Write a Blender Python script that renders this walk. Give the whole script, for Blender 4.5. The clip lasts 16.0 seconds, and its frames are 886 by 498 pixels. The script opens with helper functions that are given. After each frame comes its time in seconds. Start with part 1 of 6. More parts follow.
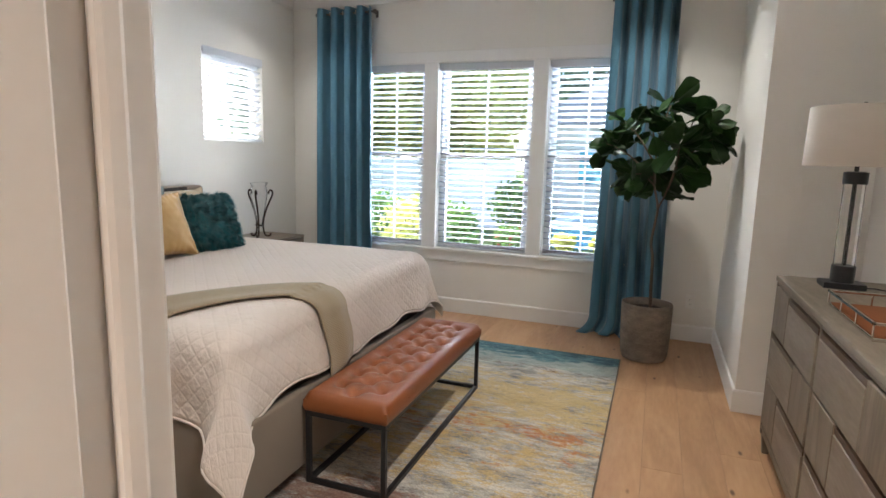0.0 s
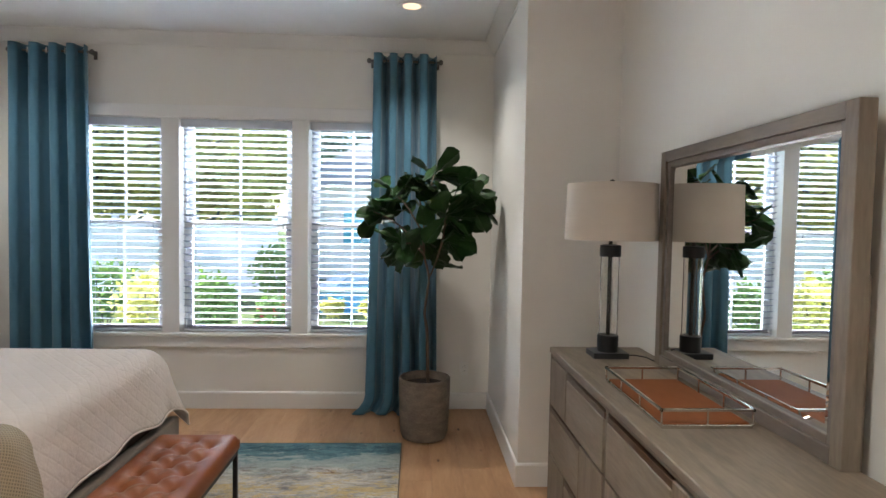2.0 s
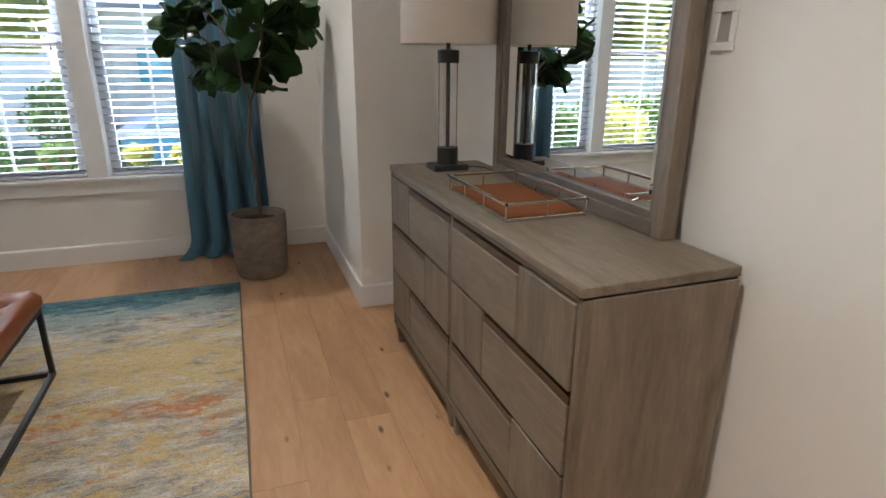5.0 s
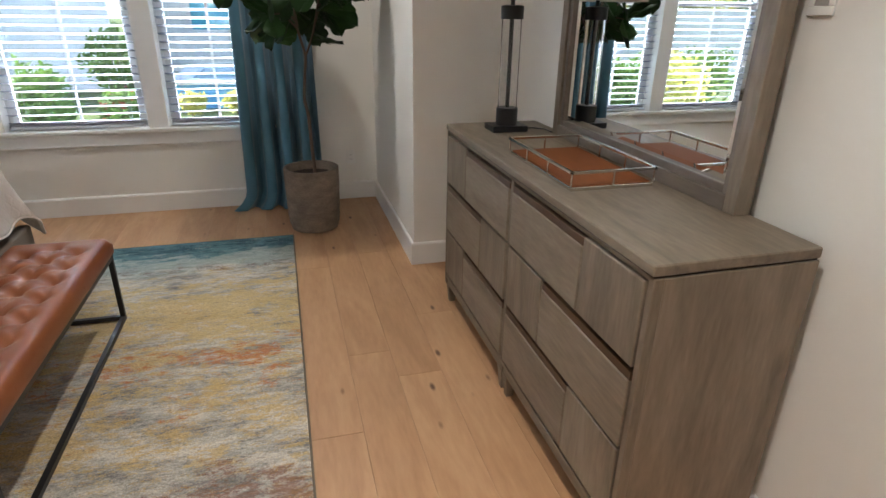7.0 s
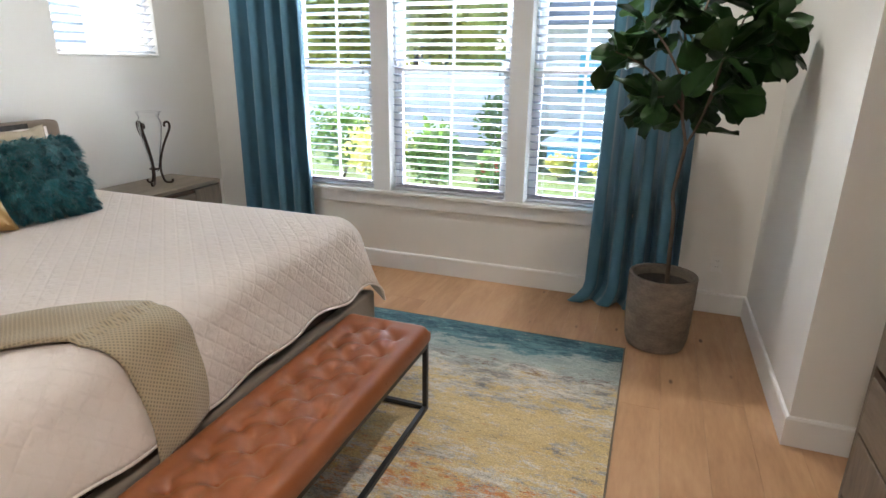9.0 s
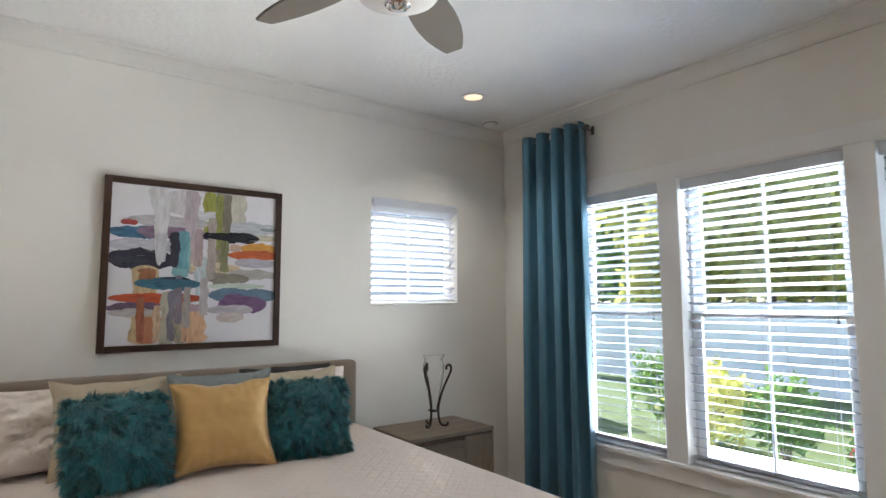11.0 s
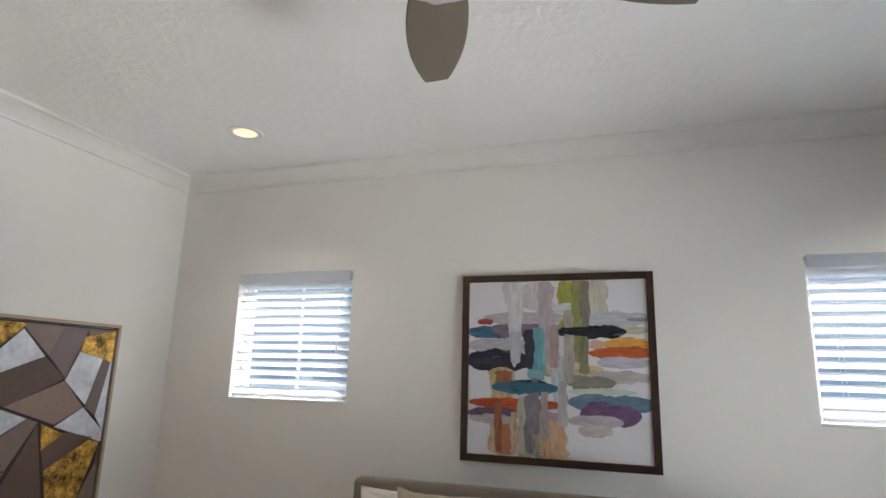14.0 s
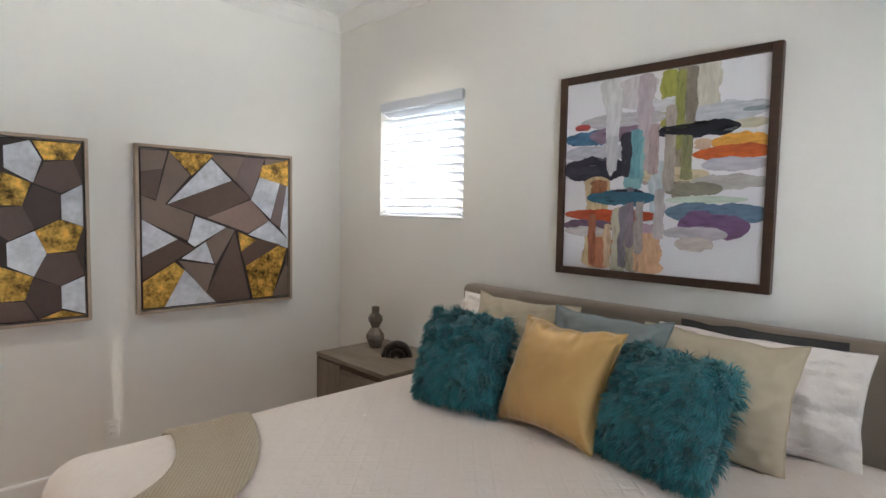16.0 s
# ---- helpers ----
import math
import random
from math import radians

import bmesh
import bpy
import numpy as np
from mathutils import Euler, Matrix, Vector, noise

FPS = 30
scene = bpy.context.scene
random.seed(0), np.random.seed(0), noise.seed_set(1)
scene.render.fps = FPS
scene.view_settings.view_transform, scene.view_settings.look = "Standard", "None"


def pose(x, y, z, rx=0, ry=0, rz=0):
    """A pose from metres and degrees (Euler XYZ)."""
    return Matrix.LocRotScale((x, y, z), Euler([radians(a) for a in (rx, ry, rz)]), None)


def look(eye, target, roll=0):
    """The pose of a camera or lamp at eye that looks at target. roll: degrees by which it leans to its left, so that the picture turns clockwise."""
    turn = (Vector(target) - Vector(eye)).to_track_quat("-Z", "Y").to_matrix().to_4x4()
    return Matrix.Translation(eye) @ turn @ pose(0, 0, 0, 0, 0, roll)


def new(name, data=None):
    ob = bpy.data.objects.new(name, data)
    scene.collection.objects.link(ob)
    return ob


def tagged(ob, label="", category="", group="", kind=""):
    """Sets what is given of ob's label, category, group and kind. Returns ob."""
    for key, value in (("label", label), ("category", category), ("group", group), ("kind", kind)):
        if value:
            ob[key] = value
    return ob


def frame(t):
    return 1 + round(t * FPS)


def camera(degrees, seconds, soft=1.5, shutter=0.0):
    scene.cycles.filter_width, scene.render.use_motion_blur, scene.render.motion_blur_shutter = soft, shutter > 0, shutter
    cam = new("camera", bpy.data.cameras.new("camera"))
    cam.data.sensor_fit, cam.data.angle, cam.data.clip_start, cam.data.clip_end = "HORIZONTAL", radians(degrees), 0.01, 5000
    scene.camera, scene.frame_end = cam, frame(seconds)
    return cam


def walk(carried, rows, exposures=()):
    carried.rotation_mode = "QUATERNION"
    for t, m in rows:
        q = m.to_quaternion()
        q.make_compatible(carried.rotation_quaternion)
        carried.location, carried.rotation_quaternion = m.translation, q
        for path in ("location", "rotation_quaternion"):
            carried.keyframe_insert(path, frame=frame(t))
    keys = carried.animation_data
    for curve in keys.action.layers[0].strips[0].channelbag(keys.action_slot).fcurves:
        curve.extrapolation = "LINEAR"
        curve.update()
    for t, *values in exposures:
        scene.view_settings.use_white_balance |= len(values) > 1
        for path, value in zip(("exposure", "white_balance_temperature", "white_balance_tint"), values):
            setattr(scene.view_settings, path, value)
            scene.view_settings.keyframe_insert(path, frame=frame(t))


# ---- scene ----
cam = camera(75.7, 16.0)
PATH = [
    (0, (0.339, 0.423, 1.471), (-0.349, 2.275, 1.16), 1.5),
    (0.5, (0.333, 0.482, 1.485), (-0.165, 2.404, 1.24), 1.3),
    (1, (0.29, 0.576, 1.496), (-0.016, 2.545, 1.32), 1.6),
    (1.5, (0.258, 0.737, 1.529), (0.148, 2.73, 1.403), 1.3),
    (2, (0.255, 0.848, 1.553), (0.35, 2.843, 1.46), 1.0),
    (2.5, (0.258, 0.91, 1.565), (0.552, 2.887, 1.482), 0.8),
    (3, (0.255, 0.94, 1.523), (0.706, 2.886, 1.42), 0.9),
    (3.5, (0.259, 0.972, 1.491), (0.83, 2.878, 1.289), 0.3),
    (4, (0.27, 0.987, 1.432), (0.906, 2.854, 1.101), 0.4),
    (4.5, (0.276, 0.989, 1.402), (0.933, 2.815, 0.92), 0.5),
    (4.7, (0.267, 0.987, 1.404), (0.926, 2.795, 0.859), 0.3),
    (6.8, (0.172, 0.958, 1.455), (0.728, 2.711, 0.669), 0.7),
    (7, (0.191, 1.016, 1.447), (0.685, 2.791, 0.669), 0.9),
    (7.5, (0.212, 1.152, 1.481), (0.523, 2.971, 0.709), 0.9),
    (8, (0.219, 1.309, 1.494), (0.255, 3.163, 0.743), 1.0),
    (8.5, (0.185, 1.502, 1.517), (-0.113, 3.35, 0.812), 0.9),
    (9, (0.195, 1.652, 1.549), (-0.455, 3.439, 0.932), 0.7),
    (9.5, (0.232, 1.795, 1.552), (-0.722, 3.489, 1.083), 1.1),
    (10, (0.312, 1.998, 1.587), (-0.927, 3.547, 1.325), 0.7),
    (10.2, (0.317, 2.066, 1.564), (-1.012, 3.553, 1.42), 0.9),
    (12.3, (0.197, 2.728, 1.746), (-1.631, 3.275, 2.344), 0.5),
    (12.5, (0.126, 2.817, 1.773), (-1.736, 3.225, 2.38), 0.8),
    (13, (-0.01, 3.043, 1.773), (-1.918, 3.103, 2.368), 1.1),
    (13.5, (-0.097, 3.29, 1.773), (-2.004, 3.008, 2.308), 1.3),
    (14, (-0.227, 3.473, 1.762), (-2.083, 2.861, 2.186), 1.5),
    (14.5, (-0.318, 3.695, 1.746), (-2.087, 2.802, 2.015), 1.4),
    (15, (-0.434, 3.934, 1.69), (-2.09, 2.819, 1.818), 1.3),
    (15.5, (-0.609, 4.12, 1.648), (-2.138, 2.83, 1.629), 1.2),
    (16, (-0.794, 4.276, 1.63), (-2.184, 2.845, 1.492), 1.0),
]
walk(cam, [(t, look(eye, target, roll)) for t, eye, target, roll in PATH], [(0, 2.28), (1.5, 2.2), (3, 1.9), (4.5, 2.0), (5, 2.0), (7.2, 2.15), (9, 2.33), (10, 2.2), (12.5, 1.55), (14, 1.6), (16, 1.9)])

# ---- light ----
SUN_WAY = Vector((0.733, -0.240, -0.622)).normalized()
sun_data = bpy.data.lights.new("sun", "SUN")
sun_data.energy, sun_data.angle, sun_data.color = 5.0, radians(0.5), (1.0, 0.95, 0.88)
sun_lamp = new("sun", sun_data)
sun_lamp.matrix_world = Matrix.Translation((-20, 6, 18)) @ SUN_WAY.to_track_quat("-Z", "Y").to_matrix().to_4x4()
world = bpy.data.worlds.new("sky")
scene.world = world
world.use_nodes = True
wn = world.node_tree
sky = wn.nodes.new("ShaderNodeTexSky")
sky.sky_type, sky.sun_disc = "NISHITA", False
sky.sun_elevation = math.asin(-SUN_WAY.z)
sky.sun_rotation = math.atan2(-SUN_WAY.x, -SUN_WAY.y)
wn.links.new(sky.outputs[0], wn.nodes["Background"].inputs[0])
wn.nodes["Background"].inputs[1].default_value = 0.14


# unseen lamp added by the roof overhang: sky light into the tall windows from above
sky_fill = bpy.data.lights.new("window_skylight", "AREA")
sky_fill.shape, sky_fill.size, sky_fill.size_y = "RECTANGLE", 2.6, 0.4
sky_fill.energy, sky_fill.color = 115.0, (0.82, 0.92, 1.0)
new("window_skylight", sky_fill).matrix_world = look((-1.2, 6.62, 2.82), (-1.2, 5.6, 1.75))
# unseen up-facing lamp added below the tall windows, for bounce off the sunlit terrace
bounce_fill = bpy.data.lights.new("bounce_fill_lamp", "AREA")
bounce_fill.shape, bounce_fill.size, bounce_fill.size_y = "RECTANGLE", 3.2, 1.0
bounce_fill.energy, bounce_fill.color = 225.0, (0.97, 0.98, 0.98)
new("bounce_fill_lamp", bounce_fill).matrix_world = look((-1.2, 7.2, -0.12), (-1.2, 5.54, 1.4))


# ---- materials ----
def rgb(c, k=1.0):
    return (min(1, c[0] * k), min(1, c[1] * k), min(1, c[2] * k), 1)


def mat(name, color, rough=0.6, metal=0.0, vary=0.08, scale=3.0, fine=60.0, bump=0.0, stretch=(1, 1, 1), sheen=0.0, depth=0.004, coords="Object", per_object=0.0, coat=0.0, span=0.5):
    m = bpy.data.materials.new(name)
    m.use_nodes = True
    nt = m.node_tree
    b = nt.nodes["Principled BSDF"]
    b.inputs["Roughness"].default_value, b.inputs["Metallic"].default_value = rough, metal
    b.inputs["Sheen Weight"].default_value = sheen
    b.inputs["Coat Weight"].default_value = coat
    co = nt.nodes.new("ShaderNodeTexCoord")
    mp = nt.nodes.new("ShaderNodeMapping")
    mp.inputs["Scale"].default_value = stretch
    nt.links.new(co.outputs[coords], mp.inputs[0])
    big, small = nt.nodes.new("ShaderNodeTexNoise"), nt.nodes.new("ShaderNodeTexNoise")
    big.inputs["Scale"].default_value, small.inputs["Scale"].default_value = scale, fine
    small.inputs["Detail"].default_value = big.inputs["Detail"].default_value = 4
    for n in (big, small):
        nt.links.new(mp.outputs[0], n.inputs["Vector"])
    ramp = nt.nodes.new("ShaderNodeValToRGB")
    ramp.color_ramp.elements[0].color, ramp.color_ramp.elements[1].color = rgb(color, 1 - 2 * vary), rgb(color, 1 + 2 * vary)
    ramp.color_ramp.elements[0].position, ramp.color_ramp.elements[1].position = 0.5 - span, 0.5 + span
    mix = nt.nodes.new("ShaderNodeMath")
    mix.operation = "MULTIPLY_ADD"
    mix.inputs[1].default_value = 0.35
    half = nt.nodes.new("ShaderNodeMath")
    half.operation = "MULTIPLY"
    half.inputs[1].default_value = 0.65
    nt.links.new(big.outputs[0], half.inputs[0])
    nt.links.new(small.outputs[0], mix.inputs[0])
    nt.links.new(half.outputs[0], mix.inputs[2])
    value = mix.outputs[0]
    if per_object:
        info = nt.nodes.new("ShaderNodeObjectInfo")
        add = nt.nodes.new("ShaderNodeMath")
        add.operation = "MULTIPLY_ADD"
        add.inputs[1].default_value = per_object
        nt.links.new(info.outputs["Random"], add.inputs[0])
        nt.links.new(value, add.inputs[2])
        sub = nt.nodes.new("ShaderNodeMath")
        sub.operation = "SUBTRACT"
        sub.inputs[1].default_value = per_object / 2
        nt.links.new(add.outputs[0], sub.inputs[0])
        value = sub.outputs[0]
    nt.links.new(value, ramp.inputs[0])
    nt.links.new(ramp.outputs[0], b.inputs["Base Color"])
    if bump:
        bp = nt.nodes.new("ShaderNodeBump")
        bp.inputs["Strength"].default_value, bp.inputs["Distance"].default_value = bump, depth
        nt.links.new(small.outputs[0], bp.inputs["Height"])
        nt.links.new(bp.outputs[0], b.inputs["Normal"])
    return m


def glass(name, tint=(1, 1, 1), rough=0.0, ior=1.45):
    m = bpy.data.materials.new(name)
    m.use_nodes = True
    b = m.node_tree.nodes["Principled BSDF"]
    b.inputs["Base Color"].default_value = (*tint, 1)
    b.inputs["Transmission Weight"].default_value, b.inputs["Roughness"].default_value, b.inputs["IOR"].default_value = 1.0, rough, ior
    return m


def glowing(name, color, strength):
    m = mat(name, color, 0.4)
    b = m.node_tree.nodes["Principled BSDF"]
    b.inputs["Emission Color"].default_value, b.inputs["Emission Strength"].default_value = (*color, 1), strength
    return m


def wood_mat(name, dark, mid, light, axis, rough=0.45, knots=0.0, scale=1.0, per_object=0.25):
    """Wood with its grain along the given axis (0 x, 1 y, 2 z), each piece with its own cut."""
    m = bpy.data.materials.new(name)
    m.use_nodes = True
    nt = m.node_tree
    b = nt.nodes["Principled BSDF"]
    b.inputs["Roughness"].default_value = rough
    co, mp, info = nt.nodes.new("ShaderNodeTexCoord"), nt.nodes.new("ShaderNodeMapping"), nt.nodes.new("ShaderNodeObjectInfo")
    s = [7.0 * scale] * 3
    s[axis] = 1.2 * scale
    mp.inputs["Scale"].default_value = s
    shift = nt.nodes.new("ShaderNodeMath")
    shift.operation = "MULTIPLY"
    shift.inputs[1].default_value = 37.0
    nt.links.new(info.outputs["Random"], shift.inputs[0])
    off = nt.nodes.new("ShaderNodeCombineXYZ")
    for k in range(3):
        nt.links.new(shift.outputs[0], off.inputs[k])
    nt.links.new(co.outputs["Object"], mp.inputs[0])
    nt.links.new(off.outputs[0], mp.inputs["Location"])
    figure, grain, cloud = (nt.nodes.new("ShaderNodeTexNoise") for _ in range(3))
    figure.inputs["Scale"].default_value, figure.inputs["Detail"].default_value, figure.inputs["Distortion"].default_value = 1.0, 5, 1.2
    grain.inputs["Scale"].default_value, grain.inputs["Detail"].default_value = 9.0, 3
    cloud.inputs["Scale"].default_value = 2.0
    for n in (figure, grain):
        nt.links.new(mp.outputs[0], n.inputs["Vector"])
    nt.links.new(co.outputs["Object"], cloud.inputs["Vector"])
    total = nt.nodes.new("ShaderNodeMath")
    total.operation = "MULTIPLY_ADD"
    total.inputs[1].default_value = 0.35
    nt.links.new(grain.outputs[0], total.inputs[0])
    fig = nt.nodes.new("ShaderNodeMath")
    fig.operation = "MULTIPLY"
    fig.inputs[1].default_value = 0.65
    nt.links.new(figure.outputs[0], fig.inputs[0])
    nt.links.new(fig.outputs[0], total.inputs[2])
    own = nt.nodes.new("ShaderNodeMath")
    own.operation = "MULTIPLY_ADD"
    own.inputs[1].default_value = per_object
    nt.links.new(info.outputs["Random"], own.inputs[0])
    nt.links.new(total.outputs[0], own.inputs[2])
    base = nt.nodes.new("ShaderNodeMath")
    base.operation = "SUBTRACT"
    base.inputs[1].default_value = per_object / 2
    nt.links.new(own.outputs[0], base.inputs[0])
    ramp = nt.nodes.new("ShaderNodeValToRGB")
    e = ramp.color_ramp.elements
    e[0].position, e[0].color, e[1].position, e[1].color = 0.3, (*dark, 1), 0.72, (*light, 1)
    mm = ramp.color_ramp.elements.new(0.5)
    mm.color = (*mid, 1)
    nt.links.new(base.outputs[0], ramp.inputs[0])
    out = ramp.outputs[0]
    if knots:
        vor = nt.nodes.new("ShaderNodeTexVoronoi")
        ks = [6.0] * 3
        ks[axis] = 2.4
        kmap = nt.nodes.new("ShaderNodeMapping")
        kmap.inputs["Scale"].default_value = ks
        nt.links.new(co.outputs["Object"], kmap.inputs[0])
        nt.links.new(off.outputs[0], kmap.inputs["Location"])
        nt.links.new(kmap.outputs[0], vor.inputs["Vector"])
        vor.inputs["Scale"].default_value = 1.0
        kr = nt.nodes.new("ShaderNodeValToRGB")
        k = kr.color_ramp.elements
        k[0].position, k[0].color, k[1].position, k[1].color = 0.032, (0.14, 0.08, 0.05, 1), 0.085, (1, 1, 1, 1)
        nt.links.new(vor.outputs["Distance"], kr.inputs[0])
        mul = nt.nodes.new("ShaderNodeMix")
        mul.data_type, mul.blend_type = "RGBA", "MULTIPLY"
        mul.inputs[0].default_value = knots
        nt.links.new(out, mul.inputs[6])
        nt.links.new(kr.outputs[0], mul.inputs[7])
        out = mul.outputs[2]
    nt.links.new(out, b.inputs["Base Color"])
    bp = nt.nodes.new("ShaderNodeBump")
    bp.inputs["Strength"].default_value, bp.inputs["Distance"].default_value = 0.25, 0.0015
    nt.links.new(grain.outputs[0], bp.inputs["Height"])
    nt.links.new(bp.outputs[0], b.inputs["Normal"])
    return m


def quilt_mat(name, color, cell=0.075):
    """Cotton with stitched diamonds, laid by the cloth's own UV in metres."""
    m = mat(name, color, 0.9, vary=0.03, scale=6, fine=500, sheen=0.2)
    nt = m.node_tree
    b = nt.nodes["Principled BSDF"]
    uv = nt.nodes.new("ShaderNodeUVMap")
    sep = nt.nodes.new("ShaderNodeSeparateXYZ")
    nt.links.new(uv.outputs[0], sep.inputs[0])
    heights = []
    for op in ("ADD", "SUBTRACT"):
        d = nt.nodes.new("ShaderNodeMath")
        d.operation = op
        nt.links.new(sep.outputs[0], d.inputs[0])
        nt.links.new(sep.outputs[1], d.inputs[1])
        pp = nt.nodes.new("ShaderNodeMath")
        pp.operation = "PINGPONG"
        pp.inputs[1].default_value = cell / 1.414 * 0.7
        nt.links.new(d.outputs[0], pp.inputs[0])
        heights.append(pp.outputs[0])
    low = nt.nodes.new("ShaderNodeMath")
    low.operation = "MINIMUM"
    nt.links.new(heights[0], low.inputs[0])
    nt.links.new(heights[1], low.inputs[1])
    puff = nt.nodes.new("ShaderNodeMapRange")
    puff.interpolation_type = "SMOOTHSTEP"
    puff.inputs["From Max"].default_value = 0.012
    nt.links.new(low.outputs[0], puff.inputs[0])
    crinkle = nt.nodes.new("ShaderNodeTexNoise")
    crinkle.inputs["Scale"].default_value, crinkle.inputs["Detail"].default_value = 30, 7
    nt.links.new(uv.outputs[0], crinkle.inputs["Vector"])
    tot = nt.nodes.new("ShaderNodeMath")
    tot.operation = "MULTIPLY_ADD"
    tot.inputs[1].default_value = 4.5
    nt.links.new(crinkle.outputs[0], tot.inputs[0])
    nt.links.new(puff.outputs[0], tot.inputs[2])
    bp = nt.nodes.new("ShaderNodeBump")
    bp.inputs["Strength"].default_value, bp.inputs["Distance"].default_value = 0.25, 0.006
    nt.links.new(tot.outputs[0], bp.inputs["Height"])
    nt.links.new(bp.outputs[0], b.inputs["Normal"])
    return m


def knit_mat(name, color, size=0.008):
    """A ribbed knit, by UV in metres."""
    m = mat(name, color, 0.95, vary=0.06, scale=5, fine=300, sheen=0.3)
    nt = m.node_tree
    b = nt.nodes["Principled BSDF"]
    uv = nt.nodes.new("ShaderNodeUVMap")
    mp = nt.nodes.new("ShaderNodeMapping")
    mp.inputs["Rotation"].default_value = (0, 0, radians(35))
    nt.links.new(uv.outputs[0], mp.inputs[0])
    ribs = []
    for direction in ("X", "Y"):
        w = nt.nodes.new("ShaderNodeTexWave")
        w.bands_direction = direction
        w.inputs["Scale"].default_value, w.inputs["Distortion"].default_value, w.inputs["Detail Scale"].default_value = 0.314 / size, 0.0, 2
        nt.links.new(mp.outputs[0], w.inputs["Vector"])
        ribs.append(w.outputs["Fac"])
    weave = nt.nodes.new("ShaderNodeMath")
    weave.operation = "MAXIMUM"
    nt.links.new(ribs[0], weave.inputs[0])
    nt.links.new(ribs[1], weave.inputs[1])
    bp = nt.nodes.new("ShaderNodeBump")
    bp.inputs["Strength"].default_value, bp.inputs["Distance"].default_value = 0.5, 0.003
    nt.links.new(weave.outputs[0], bp.inputs["Height"])
    # shade in the knit's grooves put into the colour by the weave height
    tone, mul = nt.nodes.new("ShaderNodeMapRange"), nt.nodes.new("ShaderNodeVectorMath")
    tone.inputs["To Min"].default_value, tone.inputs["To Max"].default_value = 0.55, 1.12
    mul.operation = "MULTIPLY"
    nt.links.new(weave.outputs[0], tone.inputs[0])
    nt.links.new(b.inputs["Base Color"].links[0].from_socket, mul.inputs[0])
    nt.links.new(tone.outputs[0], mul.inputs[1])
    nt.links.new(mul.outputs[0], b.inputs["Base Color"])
    nt.links.new(bp.outputs[0], b.inputs["Normal"])
    return m


WALL = mat("wall_paint", (0.765, 0.745, 0.70), 0.75, vary=0.012, scale=1.5, fine=180, bump=0.12, depth=0.002)
CEIL = mat("knockdown_ceiling", (0.82, 0.815, 0.80), 0.85, vary=0.02, scale=6, fine=30, bump=0.55, depth=0.008)
CROWNPAINT = mat("crown_paint", (0.73, 0.715, 0.68), 0.6, vary=0.01, scale=4, fine=80)
TRIM = mat("white_trim", (0.78, 0.77, 0.75), 0.4, vary=0.01, scale=4, fine=80)
VINYL = mat("white_vinyl", (0.8, 0.81, 0.82), 0.35, vary=0.01)
# white slats: shade and sky blue put into the colour against strong window light
DARKENED_SLAT = mat("darkened_white_slat", (0.23, 0.265, 0.32), 0.45, vary=0.012)


def let_light_through(m, share_through, color):
    """Thin white plastic or leaf that passes part of the light."""
    nt = m.node_tree
    thin, both = nt.nodes.new("ShaderNodeBsdfTranslucent"), nt.nodes.new("ShaderNodeMixShader")
    thin.inputs[0].default_value = (*color, 1)
    both.inputs[0].default_value = share_through
    nt.links.new(nt.nodes["Principled BSDF"].outputs[0], both.inputs[1])
    nt.links.new(thin.outputs[0], both.inputs[2])
    nt.links.new(both.outputs[0], nt.nodes["Material Output"].inputs[0])


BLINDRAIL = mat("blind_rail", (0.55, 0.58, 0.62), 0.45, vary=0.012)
# sunlit copy of the same slats, kept white and made translucent to glow
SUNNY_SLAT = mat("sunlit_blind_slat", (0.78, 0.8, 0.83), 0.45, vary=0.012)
let_light_through(DARKENED_SLAT, 0.05, (0.4, 0.46, 0.54))
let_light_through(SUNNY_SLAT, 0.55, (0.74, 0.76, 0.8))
PANE = glass("window_glass", (0.73, 0.79, 0.85))
OAK_FLOOR = wood_mat("oak_floor", (0.39, 0.212, 0.105), (0.475, 0.27, 0.14), (0.55, 0.33, 0.18), 1, 0.42, knots=0.9, per_object=0.14)
GREYWOOD_Y = wood_mat("grey_oak_long", (0.118, 0.091, 0.064), (0.181, 0.143, 0.104), (0.245, 0.2, 0.15), 1, 0.5, scale=1.4, per_object=0.1)
GREYWOOD_Z = wood_mat("grey_oak_upright", (0.118, 0.091, 0.064), (0.181, 0.143, 0.104), (0.245, 0.2, 0.15), 2, 0.5, scale=1.4, per_object=0.1)
MIRRORWOOD = wood_mat("mirror_frame_wood", (0.125, 0.1, 0.082), (0.16, 0.13, 0.107), (0.2, 0.165, 0.137), 1, 0.45, scale=1.4)
SLOT = mat("slot_brown", (0.07, 0.036, 0.016), 0.5, vary=0.1)
DARKGAP = mat("dark_gap", (0.03, 0.025, 0.02), 0.8)
BLACK = mat("black_metal", (0.012, 0.012, 0.013), 0.4, vary=0.1)
CHROME = mat("chrome", (0.8, 0.8, 0.81), 0.08, 1.0, vary=0.01)
NICKEL = mat("polished_nickel", (0.72, 0.70, 0.66), 0.14, 1.0, vary=0.02)
PEWTER = mat("pewter_rod", (0.18, 0.17, 0.165), 0.35, 1.0, vary=0.05)
IRON = mat("wrought_iron", (0.055, 0.038, 0.028), 0.45, 0.8, vary=0.2, fine=90, bump=0.2)
LEATHER = mat("tan_leather", (0.27, 0.082, 0.025), 0.4, vary=0.16, scale=5, fine=220, bump=0.25, depth=0.0015)
TRAYWOOD = mat("tray_leather", (0.20, 0.066, 0.021), 0.65, vary=0.15, scale=6, fine=60, stretch=(1, 0.3, 1))
